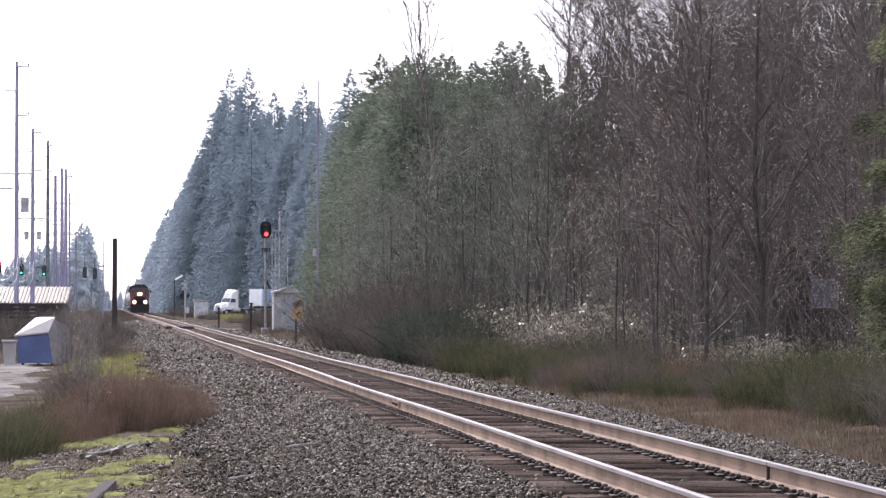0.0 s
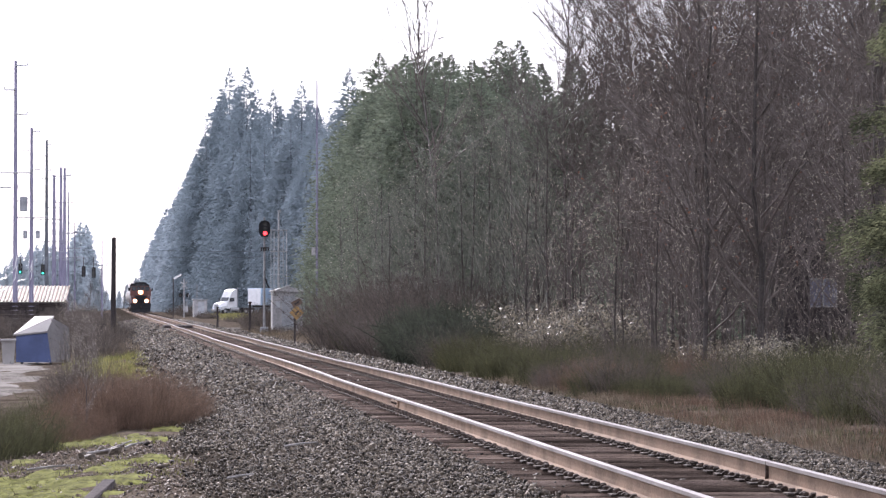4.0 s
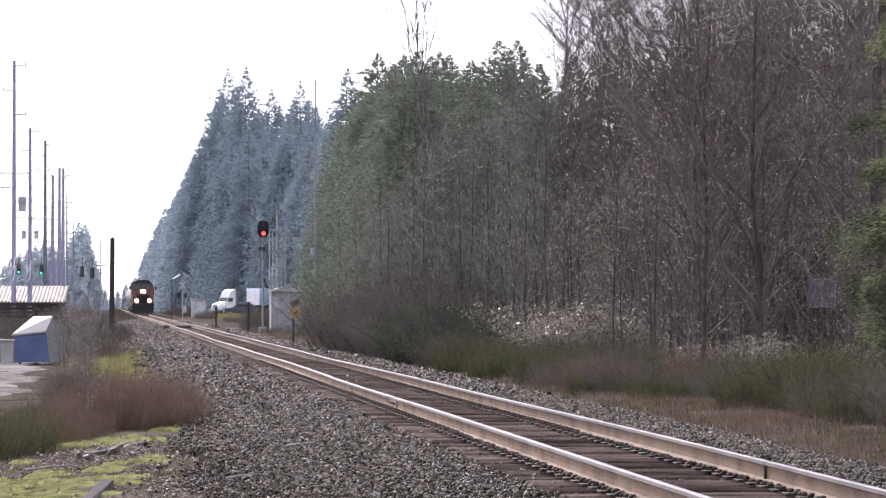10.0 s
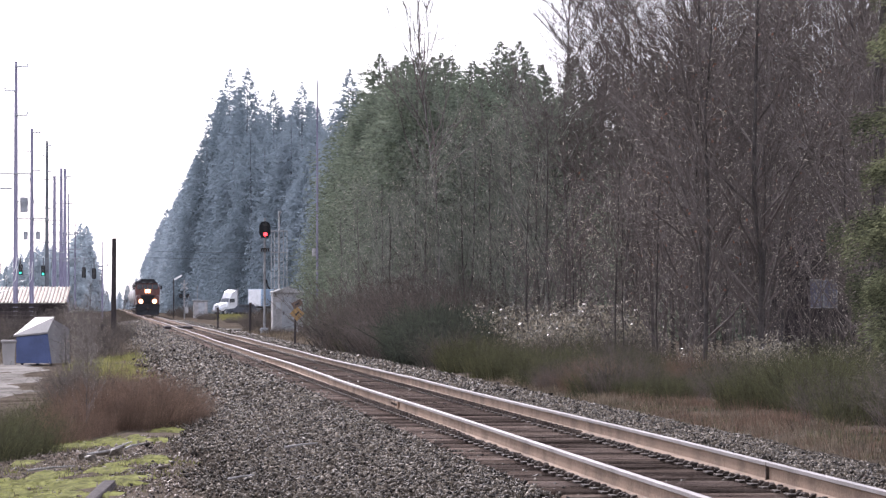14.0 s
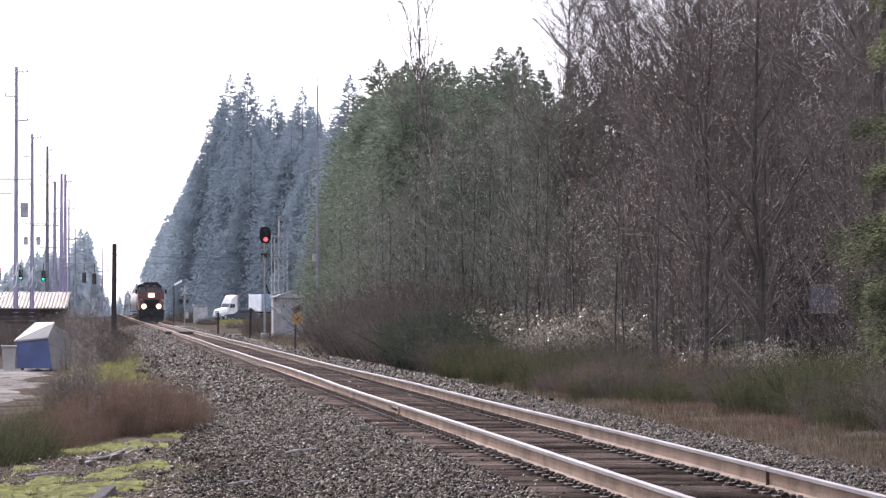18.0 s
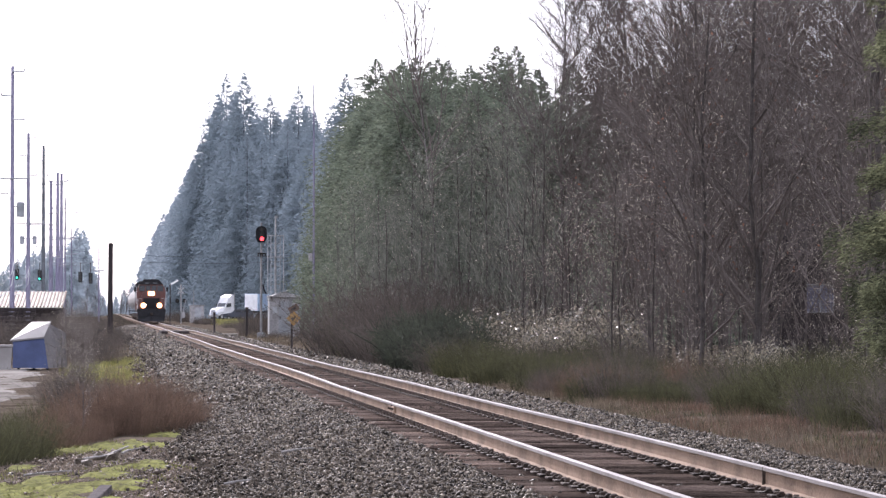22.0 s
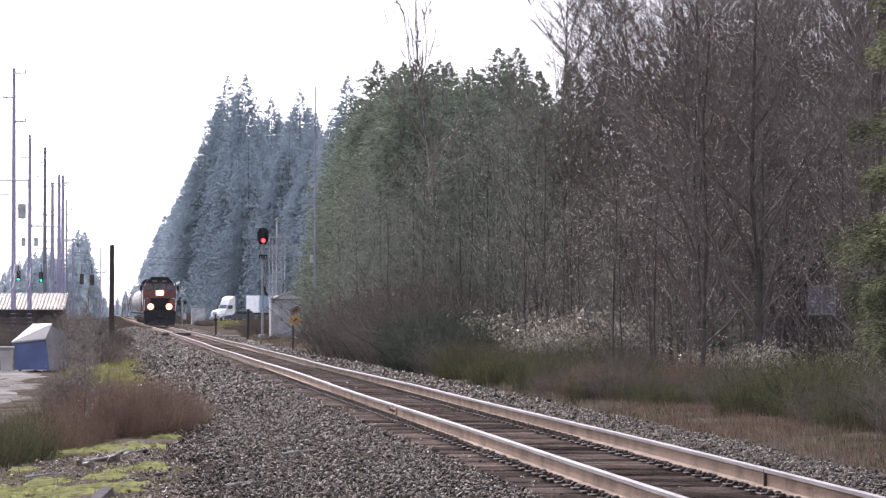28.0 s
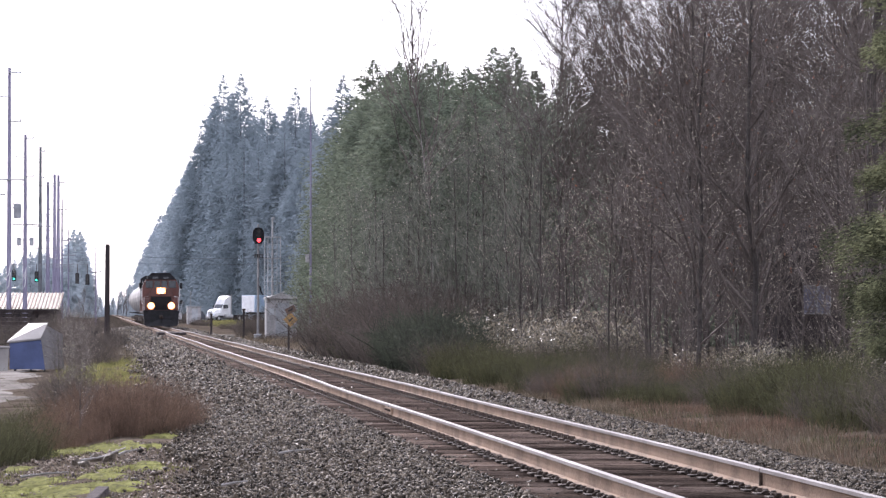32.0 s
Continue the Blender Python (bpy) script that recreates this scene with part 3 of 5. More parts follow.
def slivers(spots, ways, lengths, widths, seed):
    """Thin triangles, one at each spot, pointing along its way."""
    r = np.random.RandomState(seed)
    n = len(spots)
    ways = ways / np.linalg.norm(ways, axis=1)[:, None]
    side = np.cross(ways, r.randn(n, 3))
    side /= np.linalg.norm(side, axis=1)[:, None]
    c = spots + ways * lengths[:, None]
    return np.stack([spots - side * widths[:, None] * 0.5, spots + side * widths[:, None] * 0.5, c], 1).reshape(-1, 3), np.arange(3 * n).reshape(n, 3)


def bare_tree(name, h, seed, label, bark="bark", withered=0, stout=1.0, buds=0, twig="twig", **kw):
    ob = thing(name, pose(0, 0, 0), label, "bare tree")
    trunk, seg, tw = bare_branches(h, seed, **kw)
    th = kw.get("thick", 1.0)
    b = MB()
    n = len(trunk)
    b.tube([tuple(p) for p in trunk], [h * 0.0048 * th * stout * (1.15 - i / n) + 0.005 for i in range(n)], 6)
    part("trunk", b, M[bark], ob)
    V1, F1 = segments_np(seg)
    S, W, L = np.array([t[0] for t in tw]), np.array([t[1] for t in tw]), np.array([t[2] for t in tw])
    V2, F2 = slivers(S, W, L, np.full(len(S), h * 0.0009 * th), seed)
    part("crown", np_mesh("crown", np.concatenate([V1, V2]), np.concatenate([F1, F2 + len(V1)]), M[twig]), None, ob)
    # pale slivers along the twigs in place of sun glints
    if buds:
        r = np.random.RandomState(seed + 5)
        k = r.randint(0, len(S), buds)
        W_ = W[k] / np.linalg.norm(W[k], axis=1)[:, None]
        V3, F3 = slivers(S[k] + W_ * (L[k] * r.uniform(0.2, 1.0, buds))[:, None], W_ + r.randn(buds, 3) * 0.6, r.uniform(0.03, 0.09, buds), r.uniform(0.009, 0.018, buds), seed + 4)
        tagged(part("bud_spray", np_mesh("bud_spray", V3, F3, M["bud"]), None, ob, "pale slivers standing in for sun glints on twigs"), kind="stuff")
    if withered:
        r = np.random.RandomState(seed + 9)
        k = r.randint(0, len(S), withered)
        V3, F3 = slivers(S[k] + W[k] * 0.1, r.randn(withered, 3) + np.array([0, 0, -0.6]), np.full(withered, 0.09), np.full(withered, 0.06), seed)
        part("withered_foliage", np_mesh("withered_foliage", V3, F3, M["withered"]), None, ob, "few withered red-brown leaves")
    return ob


def stems(n, rad, h, seed, lean=0.25, width=0.008, curve=0.3):
    """Upright stems of a shrub or grass clump, in two pieces each."""
    r = np.random.RandomState(seed)
    az, rr = r.uniform(0, 2 * math.pi, n), rad * np.sqrt(r.rand(n))
    base = np.stack([rr * np.cos(az), rr * np.sin(az), np.full(n, -0.05)], 1)
    hh = h * r.uniform(0.45, 1.1, n) * (1 - 0.45 * (rr / rad) ** 2)
    outw = np.stack([np.cos(az), np.sin(az), np.zeros(n)], 1) * (rr / rad)[:, None] * lean + r.randn(n, 3) * [lean * 0.6, lean * 0.6, 0]
    mid = base + (np.array([0, 0, 1]) + outw * 0.6) * (hh * 0.55)[:, None]
    tip = mid + (np.array([0, 0, 1]) + outw * (0.6 + curve)) * (hh * 0.45)[:, None]
    sd = np.cross(tip - base, r.randn(n, 3))
    sd /= np.linalg.norm(sd, axis=1)[:, None]
    w = width * r.uniform(0.6, 1.5, n)[:, None]
    V = np.stack([base - sd * w * 0.5, base + sd * w * 0.5, mid + sd * w * 0.4, mid - sd * w * 0.4, tip], 1).reshape(-1, 3)
    tri = np.array([(0, 1, 2), (0, 2, 3), (3, 2, 4)])
    return V, (tri[None] + 5 * np.arange(n)[:, None, None]).reshape(-1, 3), mid, tip


def shrub(name, n, rad, h, seed, material, label, lean=0.35, width=0.012, twigs=0):
    ob = thing(name, pose(0, 0, 0), label, "shrub")
    V, F, mid, tip = stems(n, rad, h, seed, lean, width)
    tagged(part("clump", np_mesh("clump", V, F, M[material]), None, ob), kind="stuff")
    if twigs:
        r = np.random.RandomState(seed + 1)
        i = r.randint(0, n, twigs)
        t = r.rand(twigs)[:, None]
        p = mid[i] + (tip[i] - mid[i]) * (t * 1.2 - 0.3)
        w = (tip[i] - mid[i]) / h + r.randn(twigs, 3) * 0.35
        tagged(part("outer_growth", needles(p, w, h * r.uniform(0.1, 0.28, twigs), width * r.uniform(0.6, 1.2, twigs), seed, M[material], "outer_growth"), None, ob), kind="stuff")
    return ob


def scatter(protos, places, sizes, turns=None, sink=0.05):
    """Moves the first prototypes into place and copies them for the rest."""
    used = set()
    for i, ((X, Y), k) in enumerate(zip(places, sizes)):
        a = protos[i % len(protos)]
        m = on(X, Y, -sink, (i * 137.5) % 360) @ Matrix.Scale(k, 4)
        if a.name in used:
            copy_thing(a, m)
        else:
            used.add(a.name)
            first.append((a, m))
    for a, m in first:
        a.matrix_basis = m
    first.clear()


first = []

# far firs beyond the crossing, their blue haze put into the colours
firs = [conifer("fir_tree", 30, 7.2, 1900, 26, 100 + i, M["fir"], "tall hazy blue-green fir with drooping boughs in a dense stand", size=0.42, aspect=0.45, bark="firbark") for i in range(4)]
FIRS = [(434, 120, 420), (403, 122, 440), (382, 182, 450), (455, 195, 430), (481, 160, 430), (531, 145, 400), (512, 205, 380), (362, 235, 480), (347, 275, 520),
        (332, 300, 540), (318, 335, 580), (303, 358, 620), (291, 368, 650), (279, 398, 700), (267, 425, 760), (257, 448, 850), (558, 190, 400), (585, 205, 390), (613, 124, 345),
        (465, 235, 400), (440, 225, 390), (500, 265, 380), (410, 260, 410), (380, 300, 430), (540, 290, 360), (350, 340, 480), (325, 380, 540), (300, 410, 600), (575, 300, 350), (420, 190, 470), (470, 200, 460)]
FIRS += [(395, 170, 460), (445, 180, 450), (520, 175, 440), (370, 260, 470), (495, 190, 450), (310, 345, 640), (340, 290, 560), (285, 385, 720), (548, 180, 450), (425, 300, 430), (460, 290, 430), (530, 250, 420)]
FIRS = [(x, y, (535 + (D - 380) * 1.25 if 365 < x < 535 else D * 1.27) if D < 560 else D * 1.15) for x, y, D in FIRS]
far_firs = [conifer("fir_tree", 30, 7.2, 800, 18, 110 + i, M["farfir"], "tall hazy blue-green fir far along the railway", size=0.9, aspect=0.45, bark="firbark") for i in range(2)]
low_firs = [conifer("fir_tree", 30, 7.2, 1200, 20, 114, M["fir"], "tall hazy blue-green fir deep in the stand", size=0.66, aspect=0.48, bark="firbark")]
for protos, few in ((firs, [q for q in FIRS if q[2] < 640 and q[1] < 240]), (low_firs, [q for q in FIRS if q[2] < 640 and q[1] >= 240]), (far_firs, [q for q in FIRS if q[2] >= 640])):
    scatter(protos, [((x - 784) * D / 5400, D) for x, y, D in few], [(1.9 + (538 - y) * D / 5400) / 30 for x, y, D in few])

# trees behind the poles, haze put into needle and bark colours
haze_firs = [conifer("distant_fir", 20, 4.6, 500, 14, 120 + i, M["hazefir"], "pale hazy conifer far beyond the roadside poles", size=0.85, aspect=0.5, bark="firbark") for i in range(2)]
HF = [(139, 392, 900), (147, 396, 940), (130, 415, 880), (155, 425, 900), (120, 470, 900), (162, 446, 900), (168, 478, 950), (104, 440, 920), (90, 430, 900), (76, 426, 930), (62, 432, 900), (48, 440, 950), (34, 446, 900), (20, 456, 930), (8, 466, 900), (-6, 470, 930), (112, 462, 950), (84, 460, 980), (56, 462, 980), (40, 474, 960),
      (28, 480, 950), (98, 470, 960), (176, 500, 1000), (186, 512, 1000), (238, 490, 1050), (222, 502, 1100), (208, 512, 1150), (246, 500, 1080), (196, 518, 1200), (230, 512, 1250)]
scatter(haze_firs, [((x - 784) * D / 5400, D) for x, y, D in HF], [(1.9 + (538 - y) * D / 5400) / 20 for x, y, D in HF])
# green cedars nearer the camera
cedars = [conifer("cedar_tree", 15, 4.8, 2100, 28, 200 + i, M["cedar"], "dense dark green cedar with uneven ragged crown", low=0.02, power=2.4, size=0.26, aspect=0.36, droop=0.5, jag=0.26) for i in range(3)]
CED = [(648, 178, 206), (735, 106, 160), (700, 128, 225), (828, 120, 168), (876, 88, 178), (921, 88, 182), (776, 106, 175), (758, 113, 166), (716, 120, 170), (800, 112, 178), (630, 235, 214), (668, 109, 240),
       (612, 330, 216), (850, 150, 160), (705, 170, 172), (960, 130, 165), (1010, 120, 170), (1080, 130, 165), (1160, 110, 150), (1240, 90, 150), (1330, 80, 140), (720, 110, 190)]
back_cedars = [conifer("cedar_tree", 15, 4.6, 900, 20, 210, M["cedar"], "dark green cedar behind the bare wood", low=0.02, size=0.45, aspect=0.4)]
for protos, few in ((cedars, [q for q in CED if q[0] < 940]), (back_cedars, [q for q in CED if q[0] >= 940])):
    scatter(protos, [((x - 784) * D / 5400, D) for x, y, D in few], [1.03 * (1.75 + (538 - y) * D / 5400) / 15 for x, y, D in few])

# the spruce at the wood's near end
sp = conifer("spruce_tree", 17, 1.8, 250, 1000, 300, M["spruce"], "green spruce with sunlit drooping branches at the wood edge", low=0.03, power=3.0, size=0.1, aspect=0.27, droop=0.3, jag=0.25, layers=16, fluff=0.06)
sp.matrix_basis = on(9.2, 55)

# bare wood beside the track
bares = [bare_tree("bare_tree", 12, 400 + i, "leafless grey-brown deciduous tree in dense winter thicket", withered=110 * (i % 2), buds=1250, limbs=26, subs=9, twigs=11) for i in range(4)]
r = np.random.RandomState(21)
P, K = [], []
while len(P) < 52:
    D, u = r.uniform(66, 138), r.uniform(8.5, 24)
    if u > max(8.5, -2.0 + 0.1353 * D):
        X = 5.197 + (u - SU * D) / CU
        if 784 + 5400 * X / D < 1680 and not (D < 100 and 1385 < 784 + 5400 * X / D < 1525):
            top_ = (1.9 + 420 * D / 5400) / 11.5 if 784 + 5400 * X / D < 1170 else 9
            P.append((X, D)), K.append(min(top_, r.uniform(0.85, 1.2)))
scatter(bares, P, K)
POPLARS = [(226, 488, 760), (232, 492, 800), (216, 500, 780), (178, 470, 560), (157, 486, 520)]
poplars = [bare_tree("poplar_tree", 12, 470 + i, "tall leafless hazy tree beyond the road poles", limbs=20, subs=7, twigs=8, spread=0.25, thick=1.5) for i in range(2)]
scatter(poplars, [((x - 784) * D / 5400, D) for x, y, D in POPLARS], [(1.9 + (538 - y) * D / 5400) / 12 for x, y, D in POPLARS])
smalls = [bare_tree("bare_sapling", 7, 420 + i, "slender leafless grey sapling with fine twigs", limbs=16, subs=7, twigs=7, thick=1.0, low=0.03, stout=0.7, buds=480) for i in range(3)]
P = [((x - 784) * D / 5400, D) for x, D in zip(r.uniform(700, 1560, 96), r.uniform(70, 140, 96))]
P += [((x - 784) * D / 5400, D) for x, D in zip(r.uniform(1330, 1580, 22), r.uniform(66, 98, 22))]
P = [p for p in P if uv(*p)[0] > 7.4 and not (p[1] < 80 and 1418 < 784 + 5400 * p[0] / p[1] < 1488)]
scatter(smalls, P, r.uniform(0.5, 1.05, len(P)))
for x, D, k in ((112, 65, 0.27), (122, 66, 0.31), (131, 65, 0.3), (141, 67, 0.33), (150, 66, 0.3), (160, 65.5, 0.28), (136, 68, 0.32), (146, 64, 0.27), (152, 47, 0.27), (105, 62, 0.2), (138, 118, 0.36), (118, 125, 0.4), (160, 122, 0.36)):
    copy_thing(smalls[1], on((x - 784) * D / 5400, D, -0.05, x) @ Matrix.Scale(k, 4))
bigs = [bare_tree("bare_maple", 17, 450 + i, "large leafless maple with wide fan of fine branches", limbs=52, subs=11, twigs=14, spread=0.66, low=0.26, thick=0.8) for i in range(2)]
scatter(bigs, [(5.9, 100), (9.0, 108), (7.6, 96), (12, 112), (4.5, 109), (13.4, 100), (10.6, 93)], [0.95, 1.05, 0.85, 1.1, 0.92, 0.95, 0.8])
alders = [bare_tree("bare_alder", 8.5, 480 + i, "leafless alder with haze-paled twigs before the dark cedars", twig="alder", limbs=22, subs=8, twigs=9, buds=260, stout=0.8, low=0.06) for i in range(2)]
AL = [(600, 150, 0.9), (632, 142, 0.95), (660, 132, 0.9), (675, 128, 1.0), (750, 114, 1.0), (835, 112, 1.1), (690, 122, 0.85), (730, 118, 1.0), (772, 116, 0.95), (815, 112, 1.05), (860, 108, 1.1), (905, 106, 1.1), (945, 104, 1.15), (890, 118, 1.2), (970, 100, 1.2)]
scatter(alders, [((x - 784) * D / 5400, D) for x, D, k in AL], [k for x, D, k in AL])
edge_alder = bare_tree("bare_alder", 14, 466, "stout dark leafless alder beside the spruce", limbs=40, subs=10, twigs=12, stout=2.4, low=0.14)
edge_alder.matrix_basis = on(9.15, 64)
birch = bare_tree("birch_tree", 18.2, 440, "tall slender leafless pale-barked birch", bark="birch", stout=0.36, limbs=26, subs=6, twigs=7, thick=1.05, spread=0.3, low=0.42)
birch.matrix_basis = on(-0.15, 141) @ pose(0, 0, 0, 0, -3.0, 0)

# shrubs at the wood's foot
brooms = [shrub("broom_shrub", 620, 1.0, 1.5, 500 + i, "broom", "dense green broom shrub with upright whippy stems", 0.6, 0.010, 1700) for i in range(3)]
deads = [shrub("dead_shrub", 900, 1.0, 1.3, 510 + i, "deadstem", "leafless red-brown shrub of fine dead stems", 0.5, 0.0065, 2600) for i in range(2)]
thickets = [shrub("thicket_shrub", 420, 1.0, 1.5, 530 + i, "thicket", "rounded leafless grey-brown thicket shrub", 0.75, 0.010, 2000) for i in range(2)]
evers = [shrub("evergreen_shrub", 420, 1.05, 1.5, 540, "evergreen", "dense dark green rounded evergreen shrub beside the track", 0.6, 0.024, 3600)]
brambles = [shrub("bramble_bush", 200, 1.2, 1.6, 520 + i, "twig", "tangled bramble bush with shiny grey-green leaves", 0.8, 0.012, 0) for i in range(2)]
for i, ob in enumerate(brambles):
    r = np.random.RandomState(60 + i)
    n = 2000
    p = r.randn(n, 3) * [0.6, 0.6, 0.35] + [0, 0, 0.95]
    p[:, 2] = np.abs(p[:, 2])
    V3, F3 = slivers(p, r.randn(n, 3), r.uniform(0.06, 0.15, n), r.uniform(0.04, 0.075, n), i)
    part("foliage", np_mesh("foliage", V3, F3, M["leaf"]), None, ob, "shiny grey-green leaves")


def row(protos, spots, sink=0.05):
    """Plants at (u, v, size) along the track."""
    ms = []
    for i, (u, v, k) in enumerate(spots):
        m = TRACK @ pose(u, v, gz(u) - sink, 0, 0, (i * 137.5) % 360) @ Matrix.Scale(k, 4)
        ms.append(m)
        if i >= len(protos):
            copy_thing(protos[i % len(protos)], m)
    for a_, m in zip(protos, ms):
        a_.matrix_basis = m


def size_by(v):
    return float(np.interp(v, [36, 50, 58, 68, 82, 92, 105, 160], [0.78, 0.82, 0.58, 0.5, 0.6, 1.15, 1.7, 1.9]))


r = np.random.RandomState(77)
SB, SD, ST = [], [], []
v = 37.0
while v < 127:
    k0 = size_by(v)
    for u in (4.9 + 0.25 * k0, 6.1 + 0.5 * k0, 7.6 + 0.6 * k0):
        k = k0 if u < 0.1253 * v - 5.9 or v < 80 else 0.62
        spot_ = (u + r.uniform(-0.5, 0.4), v + r.uniform(-0.8, 0.8), k * r.uniform(0.6, 1.4))
        reddish = r.rand() < (0.85 if 62 < v < 68 or 36 < v < 41 else 0.2 if v > 92 else 0.08)
        if v < 56 and u < 5.6:
            continue
        if 784 + 5400 * (5.197 - 0.111 * spot_[1] + spot_[0] - 1.15 * spot_[2]) / spot_[1] < 536 or (89 < spot_[1] < 103 and u < 6.4):
            continue
        (ST if (u < 0.1253 * v - 5.9 and r.rand() < 0.8) or r.rand() < 0.3 else SD if reddish else SB).append(spot_)
    v += 0.75 + 0.85 * k0
SD += [(5.0, 64.5, 0.6), (5.3, 66, 0.62), (4.7, 66.5, 0.5)]
ST += [(-5.7, 66, 0.6), (-5.5, 67, 0.62), (-5.85, 67.5, 0.62)]
ST += [(r.uniform(4.2, 9), r.uniform(142, 222), r.uniform(0.28, 0.5)) for i in range(22)]
SB += [(-6.75, 43.4, 0.5), (-6.35, 44.2, 0.5), (-6.6, 45.6, 0.55), (-6.2, 46.6, 0.5), (-7.1, 45, 0.55), (-7.4, 46.5, 0.5), (-6.9, 49, 0.5), (-6.3, 55, 0.5)]
ST += [(-5.4, 112, 0.8), (-5.9, 126, 1.0), (-6.4, 132, 1.2), (-5.1, 150, 0.8), (-7.2, 138, 1.3), (-8.6, 146, 1.5), (-4.6, 170, 0.9), (-10, 150, 1.5), (-12, 155, 1.5), (-14, 160, 1.5)]
SD += [(-4.55, 49.6, 0.78), (-5.05, 50.2, 0.86), (-4.3, 51, 0.78), (-5.3, 49.4, 0.7), (-4.7, 51.5, 0.85), (-4.2, 52, 0.7), (-5.6, 47.6, 0.52), (-5.9, 46.2, 0.46), (-5.9, 48.8, 0.5), (-4.9, 48.9, 0.6)]
ST += [(-5.6, 190, 0.8), (-7, 210, 1.2), (-6, 235, 1.0), (-9, 240, 1.5), (-6.5, 270, 1.2), (-8, 300, 1.6), (-6, 330, 1.3), (-9, 350, 1.8), (-7, 390, 1.6), (-11, 200, 1.3), (-13, 260, 1.8), (6, 420, 1.3), (7, 450, 1.6), (5.5, 480, 1.2)]
ST += [(7.8, 222, 0.95), (8.6, 232, 1.05), (9.6, 228, 1.1), (7.4, 240, 0.9), (6.6, 252, 0.9), (10.5, 236, 1.1), (6.6, 230, 1.3), (7.1, 228, 1.45), (6.3, 233, 1.1), (7.6, 226, 1.4), (6.4, 222, 0.9)]
ST += [(r.uniform(4.6, 9.5), r.uniform(245, 440), r.uniform(0.35, 0.8)) for i in range(16)] + [(r.uniform(-8, -4.6), r.uniform(260, 460), r.uniform(0.4, 0.9)) for i in range(10)]
EVER = [(5.1, 95, 1.15), (5.3, 92, 1.1), (5.7, 97, 1.3), (5.2, 98.5, 1.2), (6.0, 94, 1.2), (5.5, 101, 1.35), (6.2, 100, 1.35)]
ST += [(7.3, 124, 1.7), (7.7, 121, 1.8)]
row(brooms, SB), row(deads, SD), row(thickets, ST), row(evers, EVER)
row(brambles, [(r.uniform(7.0, 9.8), r.uniform(80, 108), r.uniform(0.5, 1.05)) for i in range(30)] + [(r.uniform(8.2, 11), r.uniform(52, 78), r.uniform(0.35, 0.65)) for i in range(12)])


def blades(name, places, per, rad, h, material, label, width=0.01, seed=1):
    Vs, Fs, o = [], [], 0
    for i, (u, v, k) in enumerate(places):
        V, F, _, _ = stems(per, rad * k, h * k, seed + i, 0.5, width)
        Vs.append(V + np.array([u, v, gz(u)])), Fs.append(F + o)
        o += len(V)
    return single(name, np_mesh(name, np.concatenate(Vs), np.concatenate(Fs), M[material]), None, TRACK, label, "grass", kind="stuff")


r = np.random.RandomState(5)
blades("dry_grass", [(3.5 + abs(r.normal(0.0, 0.9)), r.uniform(32, 75), r.uniform(0.35, 1.1)) for i in range(210)], 110, 0.45, 0.3, "drygrass", "tufts of dry tan grass beside the ballast", 0.008, seed=40)
blades("red_weeds", [(r.uniform(3.9, 5.8), r.uniform(33, 60), r.uniform(0.5, 1.1)) for i in range(110)], 90, 0.45, 0.36, "deadstem", "thin red-brown weed stems in the dry grass", 0.006, seed=2400)
blades("edge_turf", [(3.25 + r.uniform(-0.25, 0.4), r.choice([34.5, 38.5, 41, 52, 58]) + r.normal(0, 0.5), r.uniform(0.4, 0.9)) for i in range(26)], 100, 0.3, 0.16, "grass", "small yellow-green tufts at the ballast edge", 0.008, seed=2700)
blades("green_grass", [(r.uniform(-6.2, -4.0), r.uniform(78, 122), r.uniform(0.5, 1.1)) for i in range(120)], 80, 0.6, 0.3, "grass", "yellow-green grass tufts beside the ballast", 0.014, seed=300)
AREAS = [(-6.1, 35.0, 1.15, 4.6, 62), (-6.3, 32, 0.8, 2.0, 9), (-5.1, 45.4, 0.6, 1.6, 15), (-4.0, 49.6, 0.6, 1.8, 12), (-4.55, 39, 0.3, 1.8, 7)]
MOSS = []
for u, v, a_, c_, n in AREAS:
    for k in range(n):
        big = 1.5 if n > 10 else 1.0
        MOSS.append((u + r.normal(0, 0.5) * a_, v + r.normal(0, 0.5) * c_, big * r.uniform(0.12, 0.28), big * r.uniform(0.25, 0.65)))
tufts = []
for i, (u, v, a_, c_) in enumerate(MOSS):
    b = MB()
    rr = random.Random(i)
    n = 16
    verts, faces = [(0, 0, 0.035)], []
    for k, (f, z) in enumerate(((0.35, 0.03), (0.7, 0.015), (1.0, -0.05))):
        for j in range(n):
            w = 1 + 0.28 * noise.noise((math.cos(j * 0.3927) * 1.7 + i * 9, math.sin(j * 0.3927) * 1.7, k * 0.15)) * 2 + rr.uniform(-0.06, 0.06)
            verts.append((a_ * f * w * math.cos(2 * math.pi * j / n), c_ * f * w * math.sin(2 * math.pi * j / n), z + rr.uniform(-0.02, 0.02)))
    faces += [(0, 1 + j, 1 + (j + 1) % n) for j in range(n)]
    for k in range(2):
        faces += [(1 + k * n + j, 1 + (k + 1) * n + j, 1 + (k + 1) * n + (j + 1) % n, 1 + k * n + (j + 1) % n) for j in range(n)]
    b.add(verts, faces)
    single("moss_patch", b, M["moss"], TRACK @ pose(u, v, gz(u)), "bright green cushion of moss on gravelly soil", "moss", "moss patches")
    tufts += [(u + rr.gauss(0, 1.1) * a_, v + rr.gauss(0, 1.1) * c_, rr.uniform(0.4, 1.1)) for q in range(9)]
blades("verge_grass", [(r.uniform(8, 17), r.uniform(300, 472), r.uniform(0.6, 1.4)) for i in range(150)], 70, 1.1, 0.45, "grass", "green grass and weeds beside the far crossing", 0.03, seed=800)
